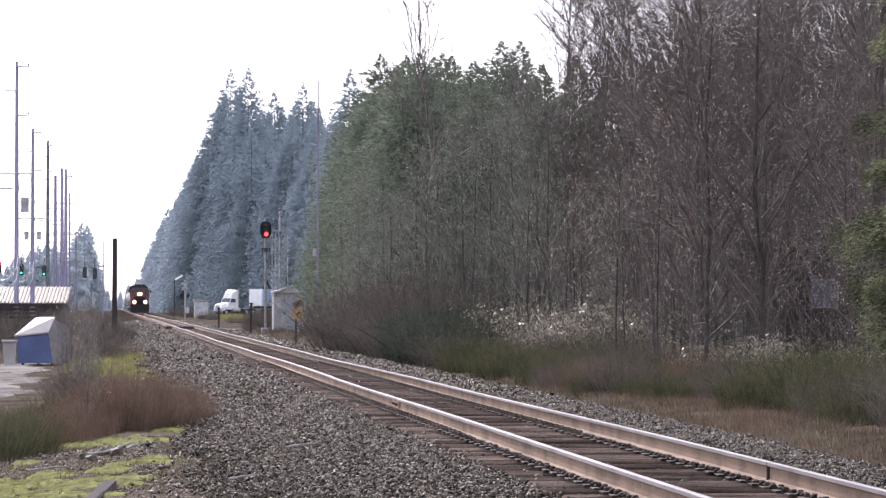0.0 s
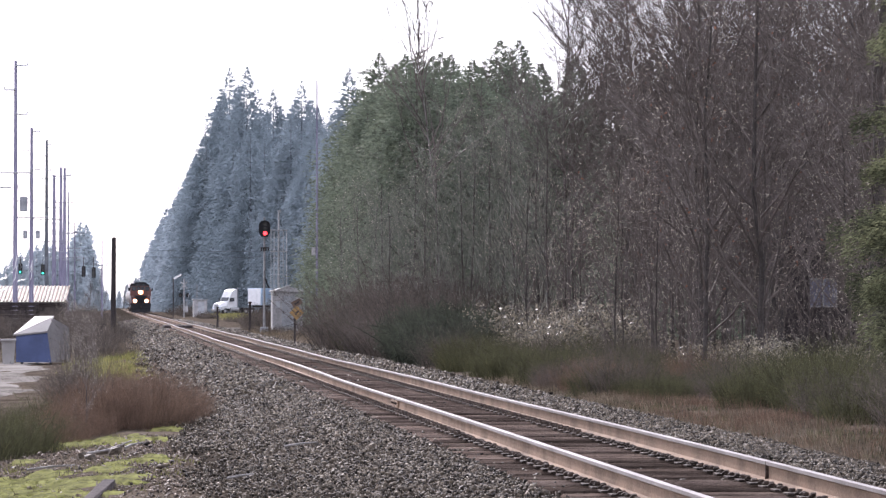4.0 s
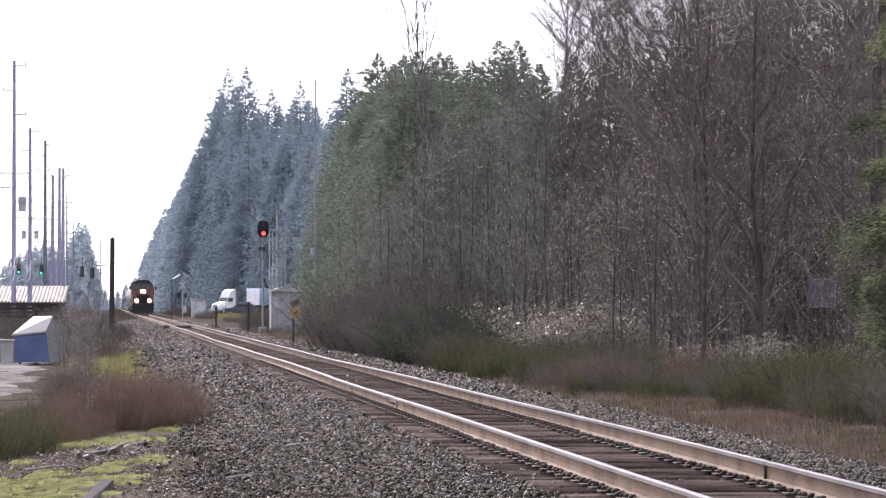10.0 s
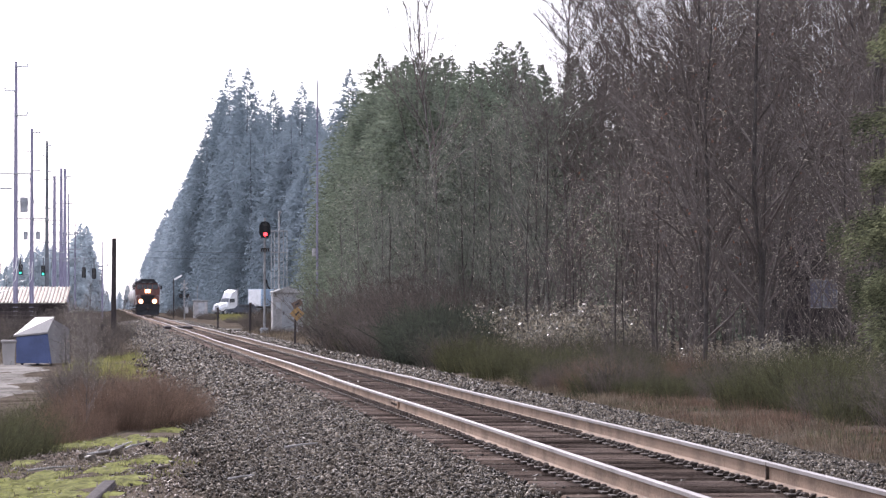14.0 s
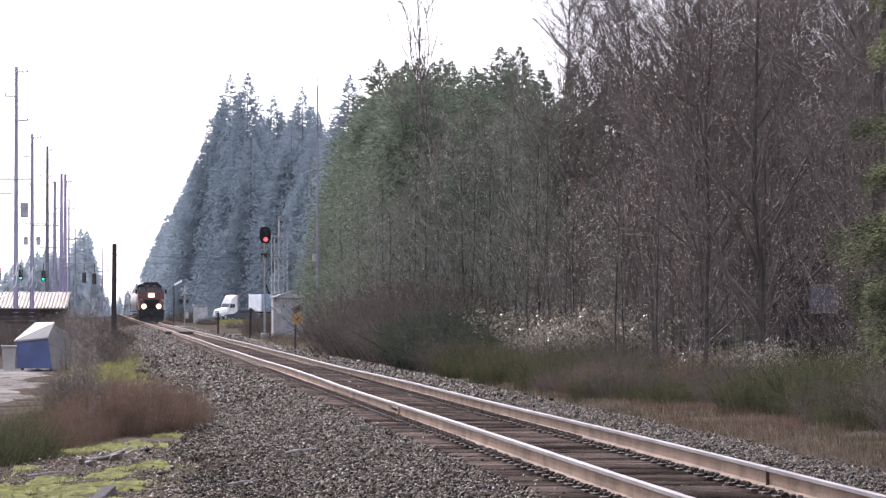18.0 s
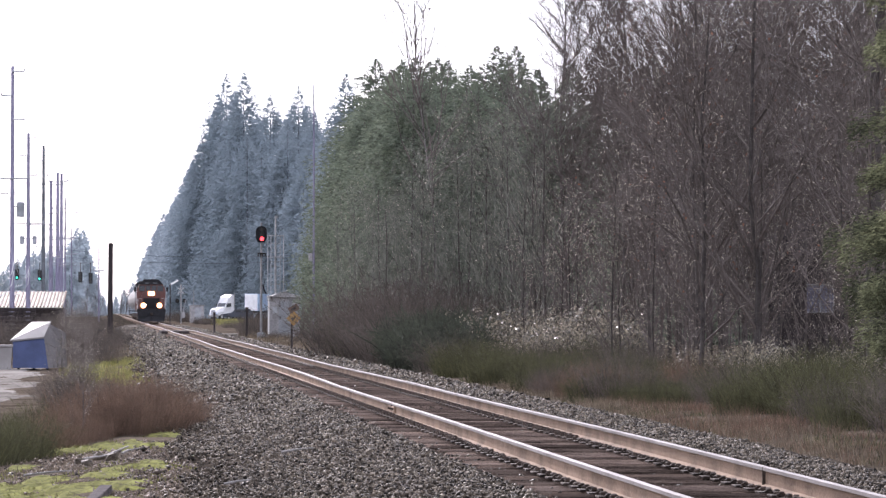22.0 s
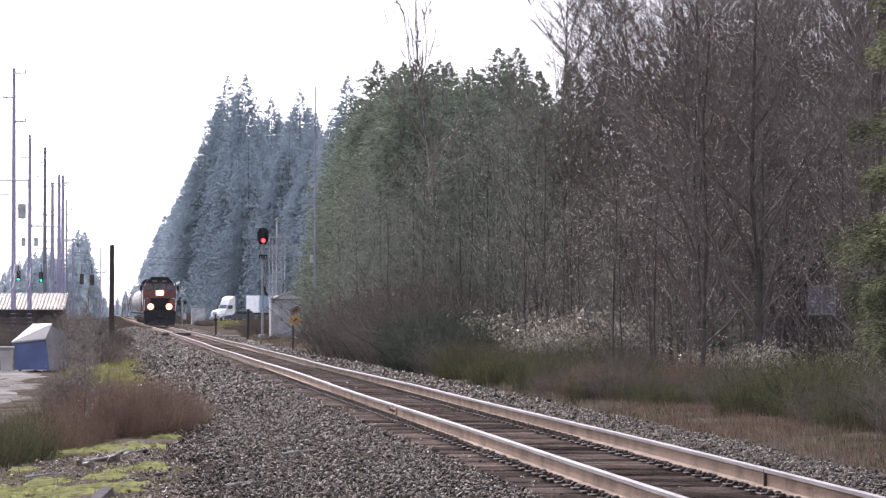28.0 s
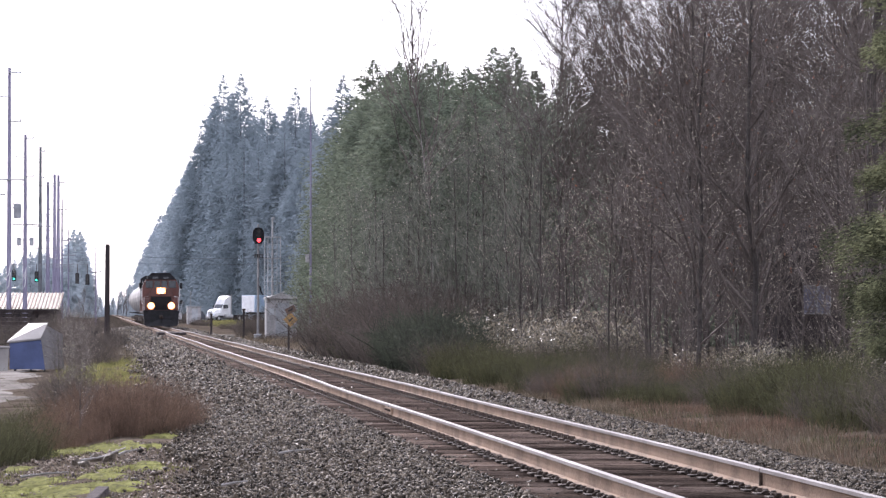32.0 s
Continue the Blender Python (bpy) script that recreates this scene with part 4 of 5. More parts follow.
blades("verge_weeds", [(r.uniform(4.0, 10), r.uniform(128, 226), r.uniform(0.7, 1.5)) for i in range(150)], 60, 0.9, 0.3, "drygrass", "dull brown weeds around the relay house", 0.025, seed=1200)
blades("bank_weeds", [(r.uniform(-10, -4.0), 112 + 370 * r.rand() ** 1.2, r.uniform(0.7, 1.4)) for i in range(250)], 45, 1.0, 0.42, "drygrass", "dull brown weeds on the bank beside the track", 0.025, seed=1800)
blades("edge_grass", [(r.uniform(3.3, 5.6), r.uniform(33, 66), r.uniform(0.5, 1.1)) for i in range(95)], 60, 0.5, 0.25, "broom", "thin dull green grass at the ballast edge", 0.01, seed=1500)
blades("leaf_litter", [(r.uniform(-8.0, -3.9), r.uniform(25, 62), r.uniform(0.5, 1.3)) for i in range(190)], 55, 0.45, 0.13, "drygrass", "thin dry grass and litter on gravelly soil", seed=900)
blades("moss_turf", tufts, 56, 0.32, 0.1, "moss", "short bright turf on the moss", 0.009, seed=500)


# ---- railway equipment ----
def disc(b, c, r, n=14, d=0.02, k=0):
    """A thin round plate facing the camera's side (towards -y)."""
    return b.tube([(c[0], c[1] - d, c[2]), (c[0], c[1], c[2])], r, n, k=k)


def bungalow():
    ob = thing("relay_house", on(-10.02, 195, -0.02, TURN), "silver painted metal relay house with door beside the signal", "relay house")
    b = MB()
    b.box((0, 1.0, 1.32), (1.94, 2.0, 2.5), 0.04)
    part("body", b, M["silver"], ob)
    b = MB()
    b.prism([(-1.07, 2.56), (1.07, 2.56), (1.07, 2.62), (0.0, 2.92), (-1.07, 2.62)], -0.12, 2.12)
    part("roof", b, M["silver"], ob)
    b = MB()
    b.box((0.05, -0.02, 1.3), (0.86, 0.05, 2.0), 0.02)
    d = part("door", b, M["grey"], ob, "pale grey metal door")
    b = MB()
    b.box((-0.28, -0.07, 1.25), (0.05, 0.06, 0.2), 0.01)
    part("handle", b, M["iron"], d)
    b = MB()
    b.box((-0.62, -0.02, 1.75), (0.3, 0.04, 0.4), 0.02)
    part("vent", b, M["grey"], ob, "louvred grey vent")
    b = MB()
    b.box((0, 1.0, 0.0), (2.1, 2.15, 0.24), 0.03)
    part("footing", b, M["grey"], ob, "concrete footing")
    b = MB()
    b.tube([(-1.0, -0.2, 2.55), (-0.3, -0.25, 2.85), (0.2, -0.2, 3.0)], 0.035, 6)
    part("conduit", b, M["galv"], ob)


def signal():
    ob = thing("railway_signal", on(-11.4, 193, 0, TURN), "tall silver signal mast with black head showing red", "signal")
    b = MB()
    b.tube([(0, 0, -0.2), (0, 0, 5.6), (0, 0, 7.3)], [0.085, 0.07, 0.06], 10)
    part("mast", b, M["silver"], ob)
    b = MB()
    b.box((0, 0, 0.15), (0.5, 0.5, 0.4), 0.05)
    part("base", b, M["grey"], ob)
    b = MB()
    o = [(0.36 * math.cos(a), 6.75 + 0.33 * math.sin(a)) for a in [math.pi * i / 10 for i in range(11)]] + \
        [(0.36 * math.cos(a), 6.38 + 0.33 * math.sin(a)) for a in [math.pi + math.pi * i / 10 for i in range(11)]]
    b.prism(o, -0.32, -0.26)
    h = part("backboard", b, M["black"], ob, "black oval backboard")
    for z, m, nm in ((6.86, "darklens", "lens"), (6.56, "darklens", "lens"), (6.27, "redlamp", "lens")):
        b = MB()
        disc(b, (0.03, -0.33, z), 0.13)
        part(nm, b, M[m], h, "glowing red lens" if m == "redlamp" else "unlit dark lens")
        b = MB()
        ring = [(0.03 + 0.15 * math.cos(a), z + 0.15 * math.sin(a)) for a in [math.pi * i / 10 for i in range(11)]]
        ring += [(0.03 + 0.135 * math.cos(a), z + 0.135 * math.sin(a)) for a in [math.pi - math.pi * i / 10 for i in range(11)]]
        b.prism(ring, -0.62, -0.32)
        part("hood", b, M["black"], h)
    b = MB()
    b.box((0, -0.15, 6.55), (0.5, 0.24, 1.0), 0.05)
    part("lamp_case", b, M["black"], ob)
    b = MB()
    b.box((0.03, -0.05, 5.35), (0.55, 0.25, 0.06), 0.01)
    for x in (-0.2, -0.05, 0.1, 0.25):
        b.box((x, -0.05, 5.25), (0.06, 0.2, 0.18), 0.01)
    part("bracket", b, M["iron"], ob)
    b = MB()
    b.tube([(0.1, 0.2, 3.4), (0.2, 0.2, 3.0), (0.35, 0.2, 2.8)], 0.05, 6)
    part("cable", b, M["black"], ob)
    # ladder with cage and second mast behind the relay house
    lad = thing("signal_ladder", on(-10.85, 199.5, 0, TURN), "galvanised ladder tower with railed platform behind relay house", "ladder")
    b = MB()
    b.tube([(0, 0, -0.2), (0, 0, 7.9)], [0.08, 0.06], 8)
    part("mast", b, M["galv"], lad)
    b = MB()
    b.tube([(-0.02, -0.05, 7.85), (0.1, -0.05, 7.9), (0.12, -0.05, 7.75)], 0.05, 6)
    part("finial", b, M["galv"], lad)
    for x in (-0.5, -0.3, 0.3, 0.52):
        b = MB()
        b.tube([(x, -0.1, 0.0 if abs(x) < 0.4 else 2.4), (x, -0.1, 6.6)], 0.03, 6)
        part("stile", b, M["galv"], lad)
    for i in range(20):
        b = MB()
        b.tube([(-0.3, -0.1, 0.4 + 0.3 * i), (0.3, -0.1, 0.4 + 0.3 * i)], 0.016, 5)
        part("rung", b, M["galv"], lad)
    for z in (2.4, 5.2, 6.6):
        b = MB()
        b.box((0.01, -0.05, z), (1.1, 0.5, 0.06), 0.01)
        part("platform" if z == 5.2 else "hoop", b, M["galv"], lad)


def w_sign():
    ob = thing("trackside_sign", on(-6.6, 134.6, 0, TURN), "two stacked diamond signs, brown above yellow, on dark post", "sign")
    b = MB()
    b.box((0, 0, 0.85), (0.09, 0.09, 2.0), 0.015)
    part("post", b, M["darkwood"], ob)
    for z, m, a, s in ((2.05, "brown", 28, 0.46), (1.62, "yellow", 45, 0.46)):
        b = MB()
        b.box((0.08, -0.07, z), (s, 0.02, s * (0.62 if m == "brown" else 1)), 0.004, m=pose(0, 0, 0, 0, -a, 0).to_3x3())
        p = part("panel", b, M[m], ob, "weathered brown panel" if m == "brown" else "faded yellow diamond panel")
        c = MB()
        c.box((0.08, -0.085, z), (s * 0.5, 0.008, 0.07), 0.002, m=pose(0, 0, 0, 0, -a, 0).to_3x3())
        part("marking", c, M["black"], p, "dark marking")


bungalow(), signal(), w_sign()
ob = thing("marker_post", on(-15.25, 205, 0, 0), "dark slim trackside marker post", "post")
b = MB()
b.tube([(0, 0, -0.2), (0, 0, 1.75)], [0.07, 0.065], 8)
part("shaft", b, M["darkwood"], ob)
b = MB()
b.box((0, 0, 1.78), (0.18, 0.18, 0.1), 0.02)
part("cap", b, M["iron"], ob)
copy_thing(ob, on(-12.75, 200, 0, 20) @ Matrix.Scale(1.1, 4))
ob = thing("radio_mast", on(-7.95, 190, 0, 0), "tall slender grey radio mast with thin whip top", "mast")
b = MB()
b.tube([(0, 0, -0.2), (0, 0, 15.7)], [0.08, 0.045], 8)
part("shaft", b, M["pole"], ob)
b = MB()
b.tube([(0, 0, 15.6), (0, 0, 17.9)], [0.03, 0.015], 5)
part("whip", b, M["grey"], ob)
b = MB()
b.box((-0.2, 0, 5.0), (0.25, 0.15, 0.5), 0.03)
part("box", b, M["silver"], ob)
ob = thing("stub_pole", on(-18.45, 170, 0, 0), "weathered dark wooden stub pole beside the railway", "pole")
b = MB()
b.tube([(0, 0, -0.3), (0.0, 0, 2.6), (0.02, 0, 5.6)], [0.16, 0.145, 0.13], 10)
part("shaft", b, M["darkwood"], ob)
b = MB()
b.tube([(0.02, 0, 5.58), (0.02, 0, 5.66)], [0.14, 0.09], 10)
part("cap", b, M["iron"], ob)
# crossing equipment further on
ob = thing("crossing_relay_house", on(-32.0, 400, 0, 8), "small pale grey relay house at the road crossing", "relay house")
b = MB()
b.box((0, 0.9, 1.1), (1.8, 1.8, 2.2), 0.04)
part("body", b, M["silver"], ob)
b = MB()
b.box((0, 0.9, 2.27), (2.0, 2.0, 0.12), 0.03)
part("roof", b, M["silver"], ob)
b = MB()
b.box((0.1, -0.02, 1.05), (0.8, 0.05, 1.8), 0.02)
part("door", b, M["grey"], ob)
b = MB()
b.tube([(-0.4, 0.9, 2.2), (-0.4, 0.9, 4.3)], 0.05, 6)
part("vent_pipe", b, M["silver"], ob)
ob = thing("crossing_signal", on(-33.3, 390, 0, 8), "grey crossing signal mast with lamps and crossed boards", "crossing signal")
b = MB()
b.tube([(0, 0, -0.2), (0, 0, 5.0)], 0.09, 8)
part("mast", b, M["silver"], ob)
for a in (45, -45):
    b = MB()
    b.box((0, -0.12, 4.2), (1.2, 0.03, 0.14), 0.005, m=pose(0, 0, 0, 0, a, 0).to_3x3())
    part("board", b, M["galv"], ob)
for x in (-0.45, 0.45):
    b = MB()
    disc(b, (x, -0.15, 2.9), 0.28)
    lp = part("lamp_disc", b, M["black"], ob)
    b = MB()
    disc(b, (x, -0.18, 2.9), 0.12)
    part("lens", b, M["darklens"], lp)
b = MB()
b.box((0.25, -0.2, 1.1), (0.5, 0.5, 0.8), 0.05)
part("gate_box", b, M["silver"], ob)
b = MB()
b.box((0.35, -0.3, 1.9), (0.09, 0.05, 2.4), 0.01, m=pose(0, 0, 0, 0, 14, 0).to_3x3())
part("gate_arm", b, M["grey"], ob)
ob = thing("solar_panel_pole", on(-35.2, 396, 0, 0), "pole with small tilted solar panel at the crossing", "solar panel")
b = MB()
b.tube([(0, 0, -0.2), (0, 0, 5.3)], 0.07, 7)
part("pole", b, M["darkwood"], ob)
b = MB()
b.box((0.55, 0, 5.5), (1.15, 0.4, 0.05), 0.01, m=pose(0, 0, 0, 35, -28, 0).to_3x3())
part("panel", b, M["galv"], ob)


# ---- lorries at the crossing road ----
def wheel(parent, x, y, r=0.5, w=0.3):
    b = MB()
    b.tube([(x - w / 2, y, r), (x - w / 2 + 0.04, y, r), (x + w / 2, y, r)], [r * 0.92, r, r], 16)
    wl_ = part("wheel", b, M["rubber"], parent)
    b = MB()
    b.tube([(x - w / 2 - 0.02, y, r), (x + w / 2 + 0.02, y, r)], r * 0.5, 10)
    part("rim", b, M["galv"], wl_)


def semi():
    # nose to -x: built along local y (nose at y=0), then turned
    ob = thing("semi_truck", on(-36.6, 489.5, 0.0, -48), "white long-nose semi tractor parked beside the crossing", "truck")
    b = MB()
    b.prism([(1.5, 0.9), (1.5, 2.0), (1.9, 2.75), (2.4, 3.7), (2.9, 4.0), (3.3, 4.05), (3.3, 0.9)], -1.1, 1.1, "x")
    part("cab", b, M["white"], ob)
    b = MB()
    b.prism([(0, 0.9), (0, 1.45), (0.2, 1.7), (0.7, 1.85), (1.48, 1.98), (1.48, 0.9)], -0.85, 0.85, "x")
    part("bonnet", b, M["white"], ob)
    for sd in (-1, 1):
        b = MB()
        b.prism([(0.15, 0.7), (0.3, 1.15), (0.6, 1.32), (1.2, 1.32), (1.48, 1.1), (1.48, 0.9), (0.9, 0.95), (0.45, 0.7)], min(sd * 0.86, sd * 1.18), max(sd * 0.86, sd * 1.18), "x")
        part("mudguard", b, M["white"], ob)
    b = MB()
    b.prism([(1.55, 2.1), (1.87, 2.7), (1.92, 2.7), (1.62, 2.1)], -1.0, 1.0, "x")
    part("windscreen", b, M["glass"], ob)
    for s in (-1, 1):
        b = MB()
        b.box((s * 1.16, 2.35, 2.35), (0.02, 0.8, 0.6), 0.01)
        part("side_window", b, M["glass"], ob)
        b = MB()
        b.box((s * 1.35, 1.75, 2.3), (0.2, 0.12, 0.6), 0.03)
        part("mirror", b, M["black"], ob)
        b = MB()
        b.tube([(s * 1.1, 3.45, 1.0), (s * 1.1, 3.45, 4.3)], 0.08, 8)
        part("exhaust_pipe", b, M["galv"], ob)
        b = MB()
        b.tube([(s * 1.1, 2.0, 0.75), (s * 1.1, 3.6, 0.75)], 0.33, 12)
        part("fuel_tank", b, M["galv"], ob)
        for y in (0.9, 5.1, 6.3):
            wheel(ob, s * 1.0, y)
        b = MB()
        b.box((s * 0.85, 0.03, 1.05), (0.4, 0.1, 0.22), 0.03)
        part("headlamp", b, M["sheen"], ob)
    b = MB()
    b.box((0, 0.02, 1.2), (1.1, 0.06, 0.8), 0.03)
    part("grille", b, M["grey"], ob)
    b = MB()
    b.box((0, -0.1, 0.6), (2.4, 0.25, 0.35), 0.06)
    part("bumper", b, M["galv"], ob)
    b = MB()
    b.box((0, 5.0, 0.85), (0.9, 5.0, 0.3), 0.03)
    part("chassis", b, M["black"], ob)
    tr = thing("truck_trailer", on(-31.0, 498, 0.0, -25), "pale blue box trailer parked beside the crossing road", "trailer")
    b = MB()
    b.box((0, 3.0, 2.75), (2.5, 6.0, 2.8), 0.05)
    part("box", b, M["trailer"], tr)
    b = MB()
    b.box((0, -0.05, 2.75), (2.3, 0.1, 2.7), 0.03)
    part("front_wall", b, M["white"], tr)
    b = MB()
    b.box((0, 3.0, 1.2), (1.0, 5.6, 0.25), 0.03)
    part("chassis", b, M["black"], tr)
    for s in (-1, 1):
        for y in (0.9, 4.2, 5.3):
            wheel(tr, s * 1.0, y)


def make_estate_car():
    ob = thing("estate_car", on(-34.1, 476, 0.0, -87), "dark slate estate car driving past the white lorry", "car")
    b = MB()
    b.prism([(0, 0.45), (0.05, 0.95), (1.3, 1.12), (1.95, 1.7), (4.3, 1.74), (4.75, 1.1), (4.8, 0.45)], -0.9, 0.9, "x")
    part("body", b, M["slate"], ob)
    b = MB()
    b.prism([(1.36, 1.18), (1.9, 1.66), (1.95, 1.66), (1.42, 1.16)], -0.75, 0.75, "x")
    part("windscreen", b, M["sheen"], ob)
    for s in (-1, 1):
        for y0, y1 in ((2.0, 2.9), (3.0, 4.1)):
            b = MB()
            b.box((s * 0.905, (y0 + y1) / 2, 1.4), (0.02, y1 - y0, 0.38), 0.01)
            part("side_window", b, M["glass"], ob)
        b = MB()
        b.box((s * 0.65, 0.02, 0.8), (0.35, 0.08, 0.16), 0.02)
        part("headlamp", b, M["sheen"], ob)
        for y in (0.95, 3.85):
            wheel(ob, s * 0.8, y, 0.34, 0.22)
    return ob


semi()
estate_car = make_estate_car()


# ---- poles along the road ----
def power_pole(X, Y, top, arms, cans, group="power poles", rad=0.19, lab="tall wooden power pole with staggered crossarms", wood="pole"):
    g = ground_at(X, Y)
    ob = thing("power_pole", pose(X, Y, g), lab, "utility pole", group)
    h = top - g
    b = MB()
    b.tube([(0, 0, -0.3), (0, 0, h * 0.5), (0, 0, h)], [rad * 1.25, rad, rad * 0.72], 10)
    part("shaft", b, M[wood], ob)
    for z, x0, x1 in arms:
        b = MB()
        b.box(((x0 + x1) / 2, -0.2, z - g), (abs(x1 - x0), 0.12, 0.13), 0.02)
        a = part("crossarm", b, M["grey"], ob)
        for x in {x0, x1}:
            if abs(x) > 0.3:
                c = MB()
                c.tube([(x * 0.95, -0.2, z - g + 0.05), (x * 0.95, -0.2, z - g + 0.2), (x * 0.95, -0.2, z - g + 0.32)], [0.05, 0.07, 0.04], 7)
                part("insulator", c, M["grey"], a)
    for x, z, s in cans:
        c = MB()
        c.tube([(x, -0.1, z - g), (x, -0.1, z - g + 1.05 * s), (x, -0.1, z - g + 1.15 * s)], [0.3 * s, 0.32 * s, 0.25 * s], 12)
        t = part("transformer", c, M["grey"], ob, "grey can transformer")
        c = MB()
        c.box((x * 0.5, -0.1, z - g + 0.8 * s), (abs(x), 0.1, 0.1), 0.01)
        part("bracket", c, M["grey"], t)
    return ob


power_pole(-38, 270, 22.97, [(22.5, 0, 1.1), (20.35, 0, -1.0), (18.2, 0, 1.1), (13.0, -1.6, 1.5), (11.7, -2.2, -0.3)], [(0.75, 9.6, 1.15)])
power_pole(-50.8, 375, 23.1, [(22.6, 0, 1.1), (20.3, 0, -1.1), (17.9, 0, 1.1), (12.0, -2.0, 2.0)], [(-0.75, 9.4, 0.9), (0.8, 9.4, 0.9)], rad=0.24)
power_pole(-52.2, 400, 22.9, [(22.3, 0, 0.6), (20.9, 0, -0.5), (12.5, -1.8, 2.0), (18.9, 0, 0.6)], [], rad=0.24, lab="tall dark wooden power pole with short crossarms", wood="firbark")
power_pole(-61.2, 478, 21.6, [(21.0, -2, 2), (16.5, -1.5, 1.2), (11.2, -2.4, 2.4), (9.6, -1.6, 1.6)], [], rad=0.3)
power_pole(-60.4, 480, 22.9, [(21.5, -1.4, 1.6), (14, -1.5, 1.5), (12.4, -2.2, 2.2), (8.3, -1.4, 1.4)], [], rad=0.3)
power_pole(-62.3, 500, 23.7, [(22.5, 0, 1.3), (18, -1.5, 1.5), (13.2, -2.2, 2.2), (9.0, -2.4, 2.4)], [], rad=0.3)
power_pole(-72.3, 586, 22.9, [(20, -1, 2.6), (15, -1.5, 1.5), (12, -2.4, 2.4), (9.8, -2.4, 2.4)], [])
power_pole(-97, 800, 22.9, [(20, -2, 2), (16, -2, 2)], [])
power_pole(-108.5, 900, 22.9, [(20, -2, 2)], [])
power_pole(-37.05, 330, 8.3, [(5.6, -0.6, 0.6)], [], rad=0.08, lab="thin grey pole beside the railway")
for X, Y, s in ((-38, 270, 1.0), (-50.8, 375, 1.2)):
    for k in range(2):
        b = MB()
        b.tube([(X + 0.2, Y - 0.4, 5.6 * s - 0.8 * k), (X + 0.05, Y - 0.5, 4.6 * s - k), (X - 0.7, Y - 0.5, 3.7 * s - k), (X - 2.2, Y - 0.5, 3.3 * s - k)], 0.045, 5)
        single("service_cable", b, M["white"], pose(0, 0, 0), "pale drooping service cable fixed to a wooden pole", "cable", "service cables")
# sagging service wires on the first poles
for i, (x0, y0, z0, x1, y1, z1) in enumerate([(-38, 270, 12.9, -50.8, 375, 12.0), (-36.8, 270, 12.9, -49.4, 375, 12.0), (-50.8, 375, 12, -61, 478, 12), (-38, 270, 6.5, -50.8, 375, 6.2), (-50.8, 375, 6.2, -61, 478, 6.3)]):
    b = MB()
    b.tube([(x0 + (x1 - x0) * t / 10, y0 + (y1 - y0) * t / 10, z0 + (z1 - z0) * t / 10 - 1.6 * (1 - (t / 5 - 1) ** 2)) for t in range(11)], 0.025, 4)
    single("power_wire", b, M["grey"], pose(0, 0, 0), "thin sagging cable between wooden poles", "wire", "power wires")


# wires crossing the railway into the wood
for z0, z1 in ((8.3, 8.9), (9.2, 9.7)):
    b = MB()
    b.tube([(-50.8 + 36.8 * t / 12, 375 + 60 * t / 12, z0 + (z1 - z0) * t / 12 - 1.1 * (1 - (t / 6 - 1) ** 2)) for t in range(13)], 0.017, 4)
    single("power_wire", b, M["firbark"], pose(0, 0, 0), "thin grey sagging wire crossing over the railway", "wire", "power wires")


# ---- traffic lights over the road ----
def traffic_signal(X, Y, z, lit):
    ob = thing("traffic_light", pose(X, Y, z), "dark traffic light head hanging over the road", "traffic light", "traffic lights")
    b = MB()
    b.box((0, 0, 0), (0.42, 0.3, 1.15), 0.05)
    h = part("housing", b, M["black"], ob)
    for i, zz in enumerate((0.36, 0, -0.36)):
        b = MB()
        disc(b, (0, -0.16, zz), 0.13)
        part("lens", b, M[lit] if (lit == "redlamp" and i == 0) or (lit == "greenlamp" and i == 2) else M["darklens"], h)
    b = MB()
    b.box((0, 0, (6.45 - z + 0.5) / 2), (0.08, 0.08, 6.45 - z - 0.5), 0.02)
    part("hanger", b, M["iron"], ob)


for x, y, lit in ((33, 476, "greenlamp"), (73, 478, "greenlamp"), (145, 481, "darklens"), (163, 483, "darklens"), (-6, 472, "redlamp")):
    traffic_signal((x - 784) * 330 / 5400, 330, 1.42 + (538 - y) * 330 / 5400, lit)
ob = thing("signal_span", pose(0, 0, 0), "dark cable span carrying the traffic lights", "cable")
b = MB()
b.tube([(-52, 330, 6.44), (-44, 330, 6.43), (-37.05, 330, 6.44)], 0.022, 5)
part("span", b, M["grey"], ob)


# ---- low shed with ribbed roof and timber stacks ----
def shed():
    ob = thing("roadside_shed", pose(-52.8, 382, -1.74, 0, 0, 3) @ Matrix.Scale(1.458, 4), "long low shed with cream ribbed metal roof", "shed")
    b = MB()
    b.box((0, 3, 1.2), (6.8, 5.6, 2.4), 0.03)
    part("wall", b, M["darkwood"], ob)
    b = MB()
    b.add([(-3.6, -0.3, 2.35), (3.7, -0.3, 2.35), (3.7, 5.0, 3.7), (-3.6, 5.0, 3.7), (-3.6, -0.3, 2.29), (3.7, -0.3, 2.29), (3.7, 5.0, 3.64), (-3.6, 5.0, 3.64)],
          [(0, 1, 2, 3), (7, 6, 5, 4), (0, 4, 5, 1), (1, 5, 6, 2), (2, 6, 7, 3), (3, 7, 4, 0)])
    r_ = part("roof", b, M["roofmetal"], ob)
    tilt = pose(0, 0, 0, math.degrees(math.atan2(1.35, 5.3)), 0, 0).to_3x3()
    # ribs coloured brown to paint the shadow lines down the roof
    for i in range(24):
        c = MB()
        c.box((-3.5 + i * 0.31, 2.35, 3.065), (0.13, 5.5, 0.09), 0.01, m=tilt)
        part("rib", c, M["brown"], r_)
    b = MB()
    b.box((0.05, -0.28, 2.22), (7.4, 0.08, 0.16), 0.01)
    part("fascia", b, M["darkwood"], ob)


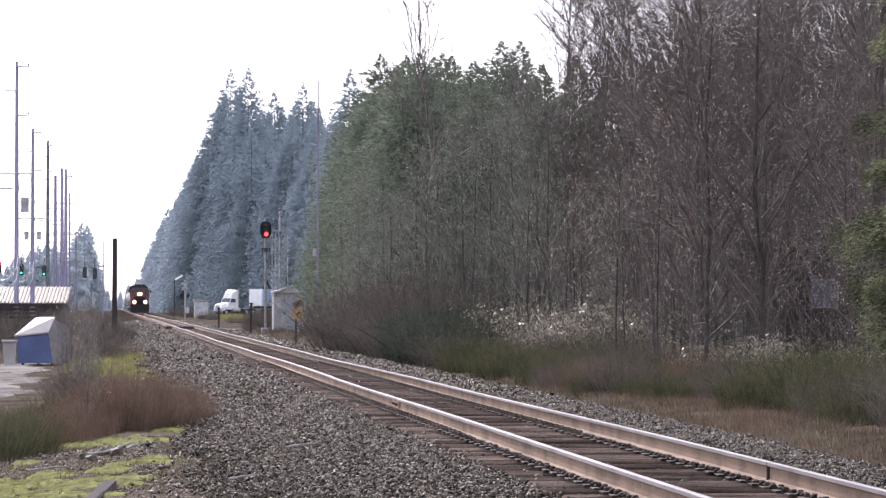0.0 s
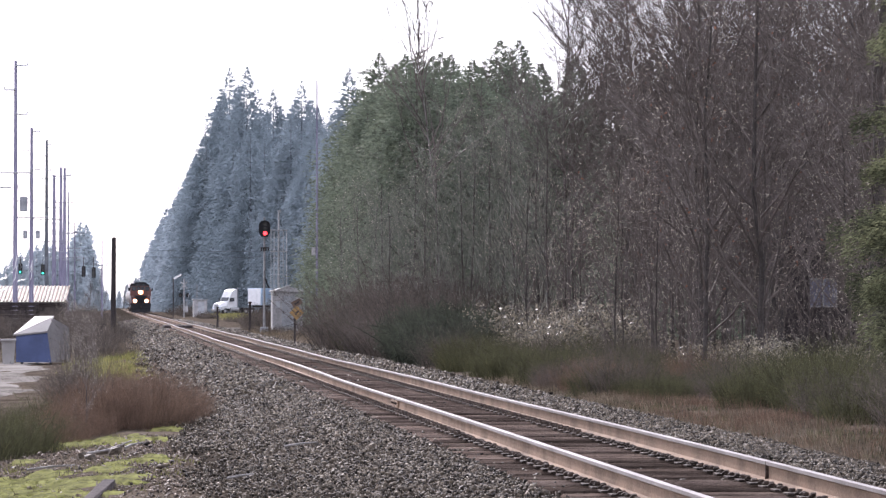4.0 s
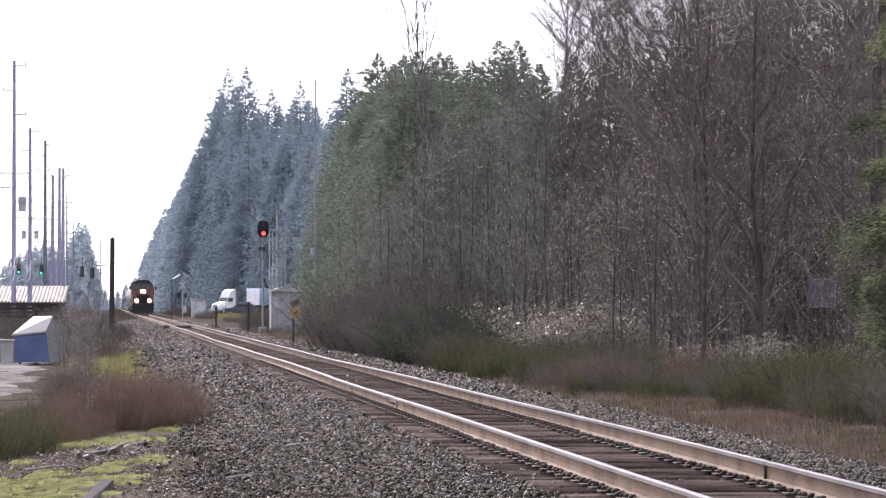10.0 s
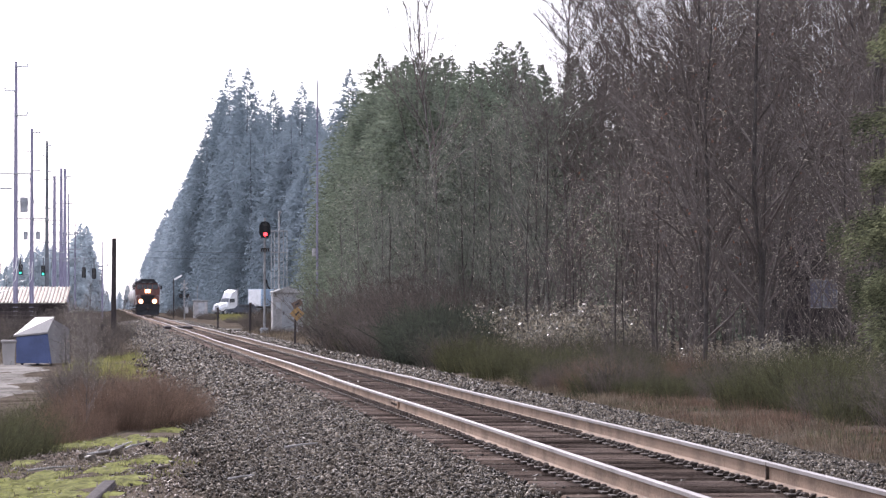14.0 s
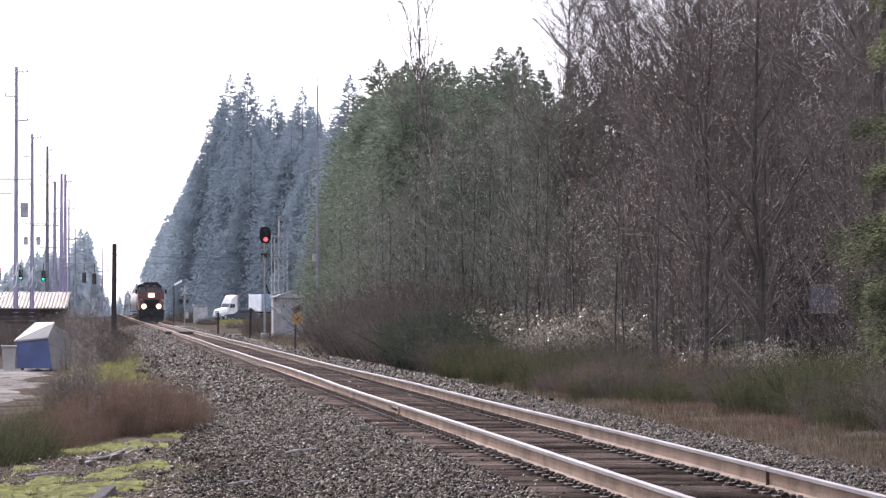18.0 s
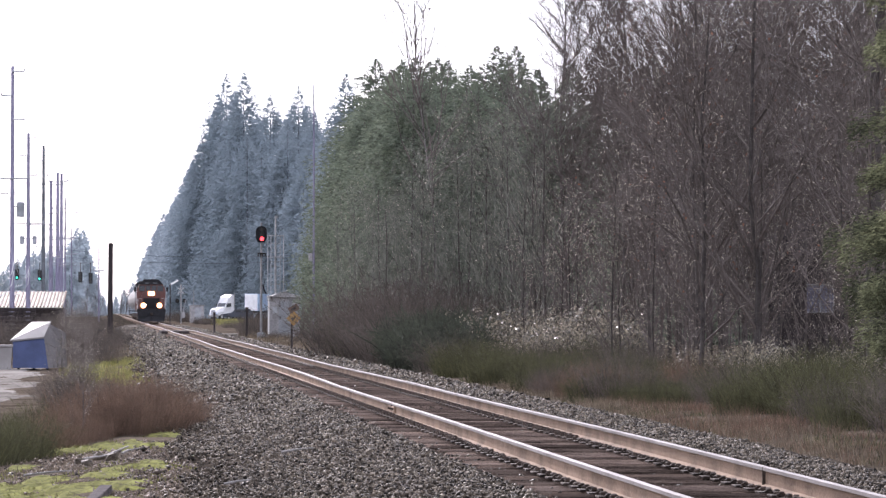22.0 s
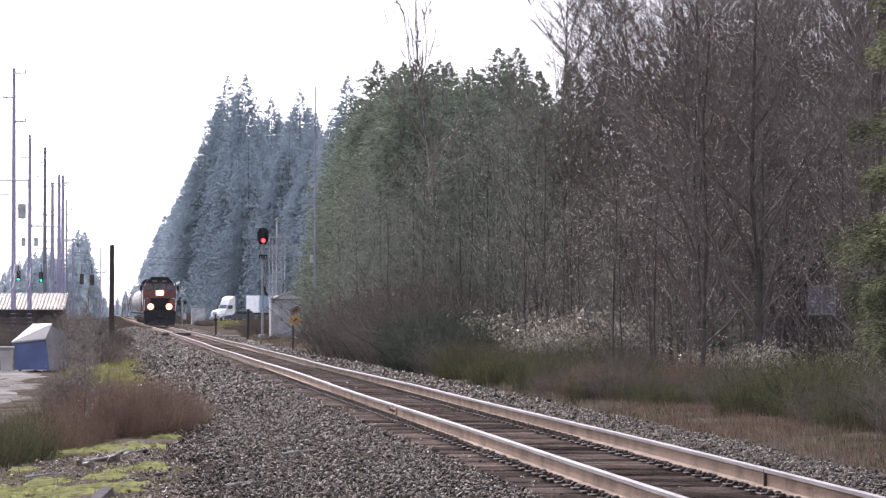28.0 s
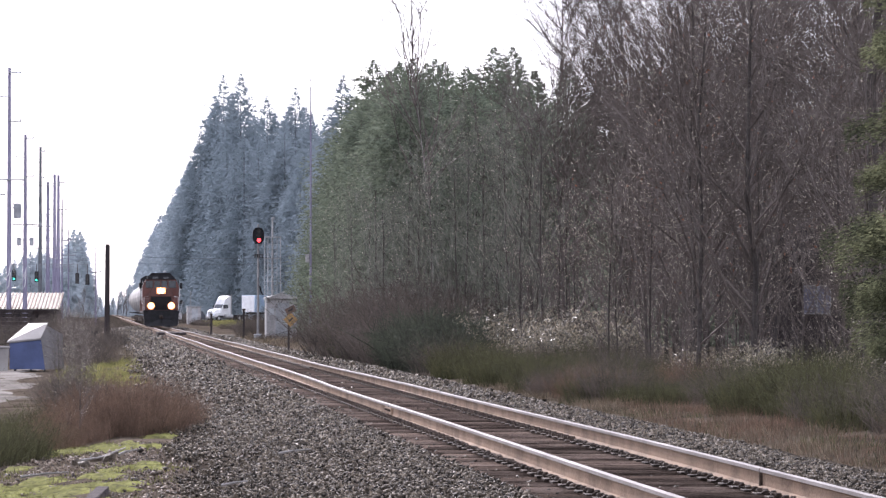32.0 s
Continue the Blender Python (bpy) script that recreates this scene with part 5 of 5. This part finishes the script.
shed()
for k, (X, Y, n, w) in enumerate([(-28.4, 200, 8, 3.4), (-26.6, 196, 3, 2.6)]):
    ob = thing("timber_stack", on(X, Y, 0, 5 + 9 * k), "stack of dark weathered timbers", "timber", "timber stacks")
    for i in range(n):
        for j in range(3):
            b = MB()
            b.box((0.05 * ((i * 7 + j * 3) % 5) - 0.1, j * 0.32, 0.3 + 0.27 * i), (w, 0.26, 0.22), 0.02)
            part("timber", b, M["darkwood"], ob)
    for s in (-1, 1):
        b = MB()
        b.box((s * w * 0.35, 0.3, 0.08), (0.2, 1.0, 0.2), 0.02)
        part("bearer", b, M["darkwood"], ob)
fence = thing("guard_fence", on(-24.5, 180, 0, 6), "low dark post and rail fence along the lot", "fence")
for i in range(10):
    b = MB()
    b.box((-7 + i * 1.25, 0, 0.5), (0.14, 0.14, 1.1), 0.02)
    part("post", b, M["darkwood"], fence)
for z in (0.55, 0.95):
    b = MB()
    b.box((-1.3, -0.1, z), (11.6, 0.06, 0.16), 0.01)
    part("board", b, M["darkwood"], fence)


# ---- bin on the gravel lot ----
def dumpster():
    ob = thing("waste_container", on(-14.55, 110, 0.02, 0), "blue and beige waste container with sloping pale lid", "container")
    b = MB()
    b.add([(-0.9, 0, 0.06), (0.45, -0.55, 0.06), (0.95, 0.9, 0.06), (-0.4, 1.4, 0.06), (-0.9, 0, 1.0), (0.3, -0.5, 1.12), (0.9, 0.9, 1.32), (-0.4, 1.4, 1.62), (0.42, 0.1, 1.64)],
          [(3, 2, 1, 0), (0, 1, 5, 4), (1, 2, 6, 8, 5), (2, 3, 7, 6), (3, 0, 4, 7), (4, 5, 8, 7), (8, 6, 7)])
    b.k = [0, 1, 0, 0, 1, 0, 0]
    part("body", b, (M["binside"], M["blue"]), ob)
    b = MB()
    b.add([(-1.0, -0.03, 1.01), (0.3, -0.56, 1.14), (0.46, 0.1, 1.68), (-0.42, 1.45, 1.66), (-1.0, -0.03, 1.06), (0.3, -0.56, 1.19), (0.46, 0.1, 1.73), (-0.42, 1.45, 1.71)],
          [(3, 2, 1, 0), (4, 5, 6, 7), (0, 1, 5, 4), (1, 2, 6, 5), (2, 3, 7, 6), (3, 0, 4, 7)])
    part("lid", b, M["beige"], ob, "pale sunlit sloping lid")
    for x, y in ((-0.7, 0.05), (0.4, -0.4), (0.8, 0.8), (-0.3, 1.25)):
        b = MB()
        b.tube([(x - 0.04, y, 0.05), (x + 0.04, y, 0.05)], 0.06, 8)
        part("caster", b, M["rubber"], ob)
    g = thing("rubbish_bin", on(-15.75, 110.2, 0.02, 8), "small beige wheeled rubbish bin with rimmed lid", "bin")
    b = MB()
    b.prism([(-0.2, 0.03), (0.2, 0.03), (0.25, 0.82), (-0.25, 0.82)], -0.25, 0.25)
    part("bin_body", b, M["beige"], g)
    b = MB()
    b.box((0, 0, 0.87), (0.58, 0.6, 0.09), 0.03)
    part("lid", b, M["beige"], g)


dumpster()

# ---- house seen through the wood ----
ob = thing("house", pose(11.2, 90, ground_at(11.2, 90), 0, 0, 0), "grey house with pale window behind the bare trees", "house")
b = MB()
b.box((1.4, 3, 1.7), (5.0, 5.0, 3.4), 0.02)
part("wall", b, M["darkwood"], ob)
b = MB()
b.prism([(-1.6, 3.35), (4.4, 3.35), (4.4, 3.5), (1.4, 5.1), (-1.6, 3.5)], 0.2, 5.9)
part("roof", b, M["darkwood"], ob)
for x in (-0.19, 0.24):
    b = MB()
    b.box((x, 0.46, 1.98), (0.42, 0.06, 0.86), 0.01)
    w = part("window", b, M["grey"], ob)
    b = MB()
    b.box((x, 0.42, 1.98), (0.36, 0.03, 0.78), 0.005)
    part("pane", b, M["dullpane"], w)
b = MB()
b.box((0.02, 0.4, 2.46), (1.1, 0.12, 0.08), 0.01)
part("lintel", b, M["darkwood"], ob)

# ---- litter in the foreground ----
ob = thing("old_tie", pose(-3.62, 31.9, gz(-5.1) - 0.03, 2, -2, 91), "discarded dark weathered tie half sunk in gravel", "timber")
b = MB()
b.box((0, 0, 0.02), (2.5, 0.15, 0.14), 0.02)
b.v = [(x + random.uniform(-.02, .02), y + random.uniform(-.015, .015), z + random.uniform(-.012, .012)) for x, y, z in b.v]
part("timber", b, M["darkwood"], ob)
for i, (X, Y, ln, rz) in enumerate([(-1.75, 37.2, 0.4, 8), (-4.45, 40.5, 0.7, 40), (-4.2, 41.2, 0.5, 70), (-4.9, 38, 0.6, 20), (-2.2, 33, 0.3, -12)]):
    ob = single("dead_stick", MB().tube([(-ln / 2, 0, 0.0), (0, 0.03, 0.03), (ln / 2, -0.02, 0.05 + 0.1 * (i == 1))], [0.018, 0.015, 0.008], 6), M["birch"],
                pose(X, Y, max(ground_at(X, Y), float(bz(uv(X, Y)[0])) if uv(X, Y)[0] > -3.9 else -9) + 0.03, 0, 0, rz), "pale dead stick lying on the gravel", "stick", "dead sticks")
for i, (X, Y, s) in enumerate([(-4.55, 40.6, 0.2), (-4.75, 40.2, 0.16), (-4.35, 40.3, 0.14), (-4.62, 39.8, 0.12)]):
    V_, F_ = stones(np.array([[0, 0, 0.0]]), np.array([s * 1.6]), 90 + i)
    single("rock", np_mesh("rock", V_, F_, M["stone"]), None, pose(X, Y, ground_at(X, Y) + s * 0.2, 0, 0, i * 50), "pale rock lying among the moss", "rock", "pale rocks")


# ---- the train ----
def loco():
    """Nose at y=0, body runs to +y; rail top at z=0."""
    ob = thing("locomotive", pose(0, 0, 0), "orange wide-nose diesel locomotive with lit headlights", "locomotive")
    P_ = lambda name, b, m, par=ob, lab="": part(name, b, M[m], par, lab)
    b = MB()
    b.box((0, 11, 1.28), (3.05, 21.5, 0.28), 0.05)
    P_("frame", b, "black")
    b = MB()
    b.prism([(-1.4, 0.2), (1.4, 0.2), (1.5, 1.45), (-1.5, 1.45)], 0.05, 0.35)
    P_("pilot", b, "black")
    b = MB()
    b.add([(-1.35, 0.0, 0.12), (1.35, 0.0, 0.12), (1.3, 0.25, 0.85), (-1.3, 0.25, 0.85), (0, -0.35, 0.12), (0, 0.1, 0.85)], [(0, 4, 5, 3), (4, 1, 2, 5), (0, 3, 2, 1)])
    P_("snow_plough", b, "black")
    b = MB()
    b.box((0, -0.2, 0.9), (0.28, 0.9, 0.3), 0.06)
    P_("coupler", b, "iron")
    nose = MB()
    nose.prism([(-0.95, 1.42), (0.95, 1.42), (1.0, 2.95), (0.8, 3.35), (-0.8, 3.35), (-1.0, 2.95)], 0.75, 2.6)
    n_ = P_("nose", nose, "orange")
    # black plate paints the shade on the lower nose
    b = MB()
    b.box((0, 0.74, 2.05), (1.7, 0.03, 1.15), 0.01)
    P_("nose_band", b, "black", n_, "dark plate putting the front shade on the nose")
    b = MB()
    b.prism([(-1.5, 1.42), (1.5, 1.42), (1.56, 3.5), (1.26, 4.1), (0.72, 4.58), (-0.72, 4.58), (-1.26, 4.1), (-1.56, 3.5)], 2.3, 5.0)
    c_ = P_("cab", b, "orange")
    b = MB()
    b.prism([(-1.3, 4.09), (1.3, 4.09), (0.76, 4.64), (-0.76, 4.64)], 2.2, 5.05)
    P_("cab_roof", b, "black", c_)
    for x, w in ((-0.98, 0.62), (0.98, 0.62), (-0.3, 0.48), (0.3, 0.48)):
        b = MB()
        b.box((x, 2.28, 3.66), (w, 0.05, 0.6), 0.03)
        P_("windscreen", b, "glass", c_)
    for s in (-1, 1):
        b = MB()
        b.box((s * 1.52, 3.6, 3.75), (0.05, 1.5, 0.6), 0.02)
        P_("side_window", b, "glass", c_)
        b = MB()
        b.box((s * 1.25, 0.5, 1.95), (0.5, 0.5, 1.0), 0.06)
        P_("step_well", b, "orange")
        for i in range(4):
            b = MB()
            b.box((s * 1.32, 0.5, 0.35 + 0.3 * i), (0.45, 0.45, 0.04), 0.01)
            P_("step", b, "iron")
        b = MB()
        b.tube([(s * 1.45, 0.25, 1.4), (s * 1.45, 0.22, 2.55), (s * 1.1, 0.3, 2.6)], 0.025, 6)
        P_("handrail", b, "white")
        b = MB()
        b.tube([(s * 1.5, 5.2, 2.4), (s * 1.5, 21, 2.4)], 0.022, 5)
        P_("side_handrail", b, "orange")
        for i in range(9):
            b = MB()
            b.tube([(s * 1.5, 5.4 + i * 1.9, 1.4), (s * 1.5, 5.4 + i * 1.9, 2.4)], 0.02, 5)
            P_("stanchion", b, "orange")
        b = MB()
        # disc wider than the real lamp, its bloom put into the size
        disc(b, (s * 0.853, 0.2, 1.83), 0.2)
        d_ = P_("ditch_light", b, "headlight", ob, "brightly lit ditch light")
        b = MB()
        b.tube([(s * 0.853, 0.2, 1.83), (s * 0.853, 0.45, 1.83)], [0.24, 0.18], 14)
        P_("lamp_housing", b, "black", d_)
        # added glowing rim imitates the halo around the ditch light
        b = MB()
        b.tube([(s * 0.853, 0.19, 1.83), (s * 0.853, 0.24, 1.83)], [0.31, 0.29], 18)
        P_("reflector", b, "reflector", d_, "orange glow standing in for the lamp halo")
        b = MB()
        b.box((s * 1.72, 2.55, 3.55), (0.22, 0.1, 0.5), 0.03)
        P_("mirror", b, "black", c_)
        b = MB()
        b.tube([(s * 1.56, 2.28, 2.0), (s * 1.6, 2.2, 2.1), (s * 1.6, 2.2, 3.3), (s * 1.56, 2.28, 3.4)], 0.022, 5)
        P_("grab_iron", b, "white", c_)
        for y in (3.2, 17.2):
            b = MB()
            b.box((s * 1.12, y + 0.4, 0.62), (0.22, 4.2, 0.5), 0.08)
            P_("truck_frame", b, "iron")
            for k in range(3):
                b = MB()
                b.tube([(s * 0.80, y - 1.3 + k * 1.75, 0.53), (s * 0.68, y - 1.3 + k * 1.75, 0.53)], 0.53, 18)
                P_("wheel", b, "iron")
    b = MB()
    # discs oversized as well, to take in the headlight's bloom
    for dx in (-0.1, 0.1):
        disc(b, (dx, 0.67, 3.11), 0.18)
    h_ = P_("headlight", b, "headlight", ob, "twin brightly lit headlight")
    b = MB()
    b.box((0, 0.74, 3.11), (0.66, 0.1, 0.4), 0.04)
    P_("headlight_housing", b, "black", h_)
    # added glowing plate imitates the halo around the headlight
    b = MB()
    b.box((0, 0.69, 3.11), (0.74, 0.03, 0.5), 0.012)
    P_("reflector", b, "reflector", h_, "orange glow standing in for the lamp halo")
    b = MB()
    b.prism([(-0.95, 1.42), (0.95, 1.42), (0.95, 3.95), (0.6, 4.4), (-0.6, 4.4), (-0.95, 3.95)], 5.0, 21.0)
    P_("hood", b, "orange")
    b = MB()
    b.prism([(-1.5, 3.2), (1.5, 3.2), (1.5, 4.3), (1.1, 4.55), (-1.1, 4.55), (-1.5, 4.3)], 16.5, 20.6)
    P_("radiator", b, "black")
    b = MB()
    b.box((0, 11, 0.75), (2.6, 5.5, 0.8), 0.2)
    P_("fuel_tank", b, "black")
    b = MB()
    b.box((0.35, 3.4, 4.75), (0.25, 0.5, 0.18), 0.05)
    P_("horn", b, "grey")
    for x in (-0.62, 0.62):
        b = MB()
        b.box((x * 0.7, 2.2, 4.2), (0.5, 0.14, 0.2), 0.02)
        P_("number_board", b, "glass")
    return ob


def tank_car():
    ob = thing("tank_car", pose(0, 0, 0), "pale grey railway tank car coupled behind the locomotive", "tank car", "train cars")
    b = MB()
    b.tube([(0, 0.7, 2.75), (0, 0.95, 2.75), (0, 1.4, 2.75), (0, 15.6, 2.75), (0, 16.05, 2.75), (0, 16.3, 2.75)], [0.7, 1.2, 1.5, 1.5, 1.2, 0.7], 24)
    part("tank", b, M["tank"], ob)
    b = MB()
    b.tube([(0, 8.5, 4.2), (0, 8.5, 4.7)], 0.45, 14)
    part("dome", b, M["tank"], ob)
    b = MB()
    b.box((0, 8.5, 1.15), (0.9, 17.6, 0.3), 0.04)
    part("sill", b, M["black"], ob)
    for y in (0.9, 16.1):
        b = MB()
        b.box((0, y, 1.2), (2.9, 0.9, 0.12), 0.03)
        part("platform", b, M["black"], ob)
        b = MB()
        b.tube([(-1.4, y, 1.2), (-1.4, y, 2.3), (1.4, y, 2.3), (1.4, y, 1.2)], 0.025, 5)
        part("railing", b, M["grey"], ob)
    for y in (2.6, 14.4):
        for s in (-1, 1):
            b = MB()
            b.box((s * 1.05, y, 0.6), (0.18, 2.4, 0.4), 0.06)
            part("bogie_frame", b, M["iron"], ob)
            for k in (-0.9, 0.9):
                b = MB()
                b.tube([(s * 0.80, y + k, 0.46), (s * 0.68, y + k, 0.46)], 0.46, 16)
                part("wheel", b, M["iron"], ob)
    return ob


engine = loco()
cars = [tank_car()]
for i in range(5):
    cars.append(copy_thing(cars[0], pose(0, 0, 0)))


def motions():
    """The train rolls towards the camera and slows a little."""
    def spot(t, behind):
        v = 484 - 7.45 * t + 0.012 * t * t + behind
        return TRACK @ pose(0, (v - 0.6) / 0.9939, 0)
    times = [0, 4, 8, 12, 16, 20, 24, 28, 32]
    walk(engine, [(t, spot(t, 0)) for t in times])
    # the car comes from behind the relay house, waits and drives on towards the crossing
    path = [(0, -25.9), (5.6, -25.9), (6.6, -28.4), (7.5, -31.4), (8.0, -32.9), (8.5, -33.7), (9.3, -34.1), (19, -34.1), (29.6, -34.1), (30.1, -35.0), (30.4, -36.1), (30.8, -37.4), (31.2, -38.7), (31.6, -39.9), (32, -41.1)]
    walk(estate_car, [(t, on(x, 476, 0.0, -87)) for t, x in path])
    for i, car in enumerate(cars):
        walk(car, [(t, spot(t, 22.6 + 17.6 * i)) for t in times])


motions()
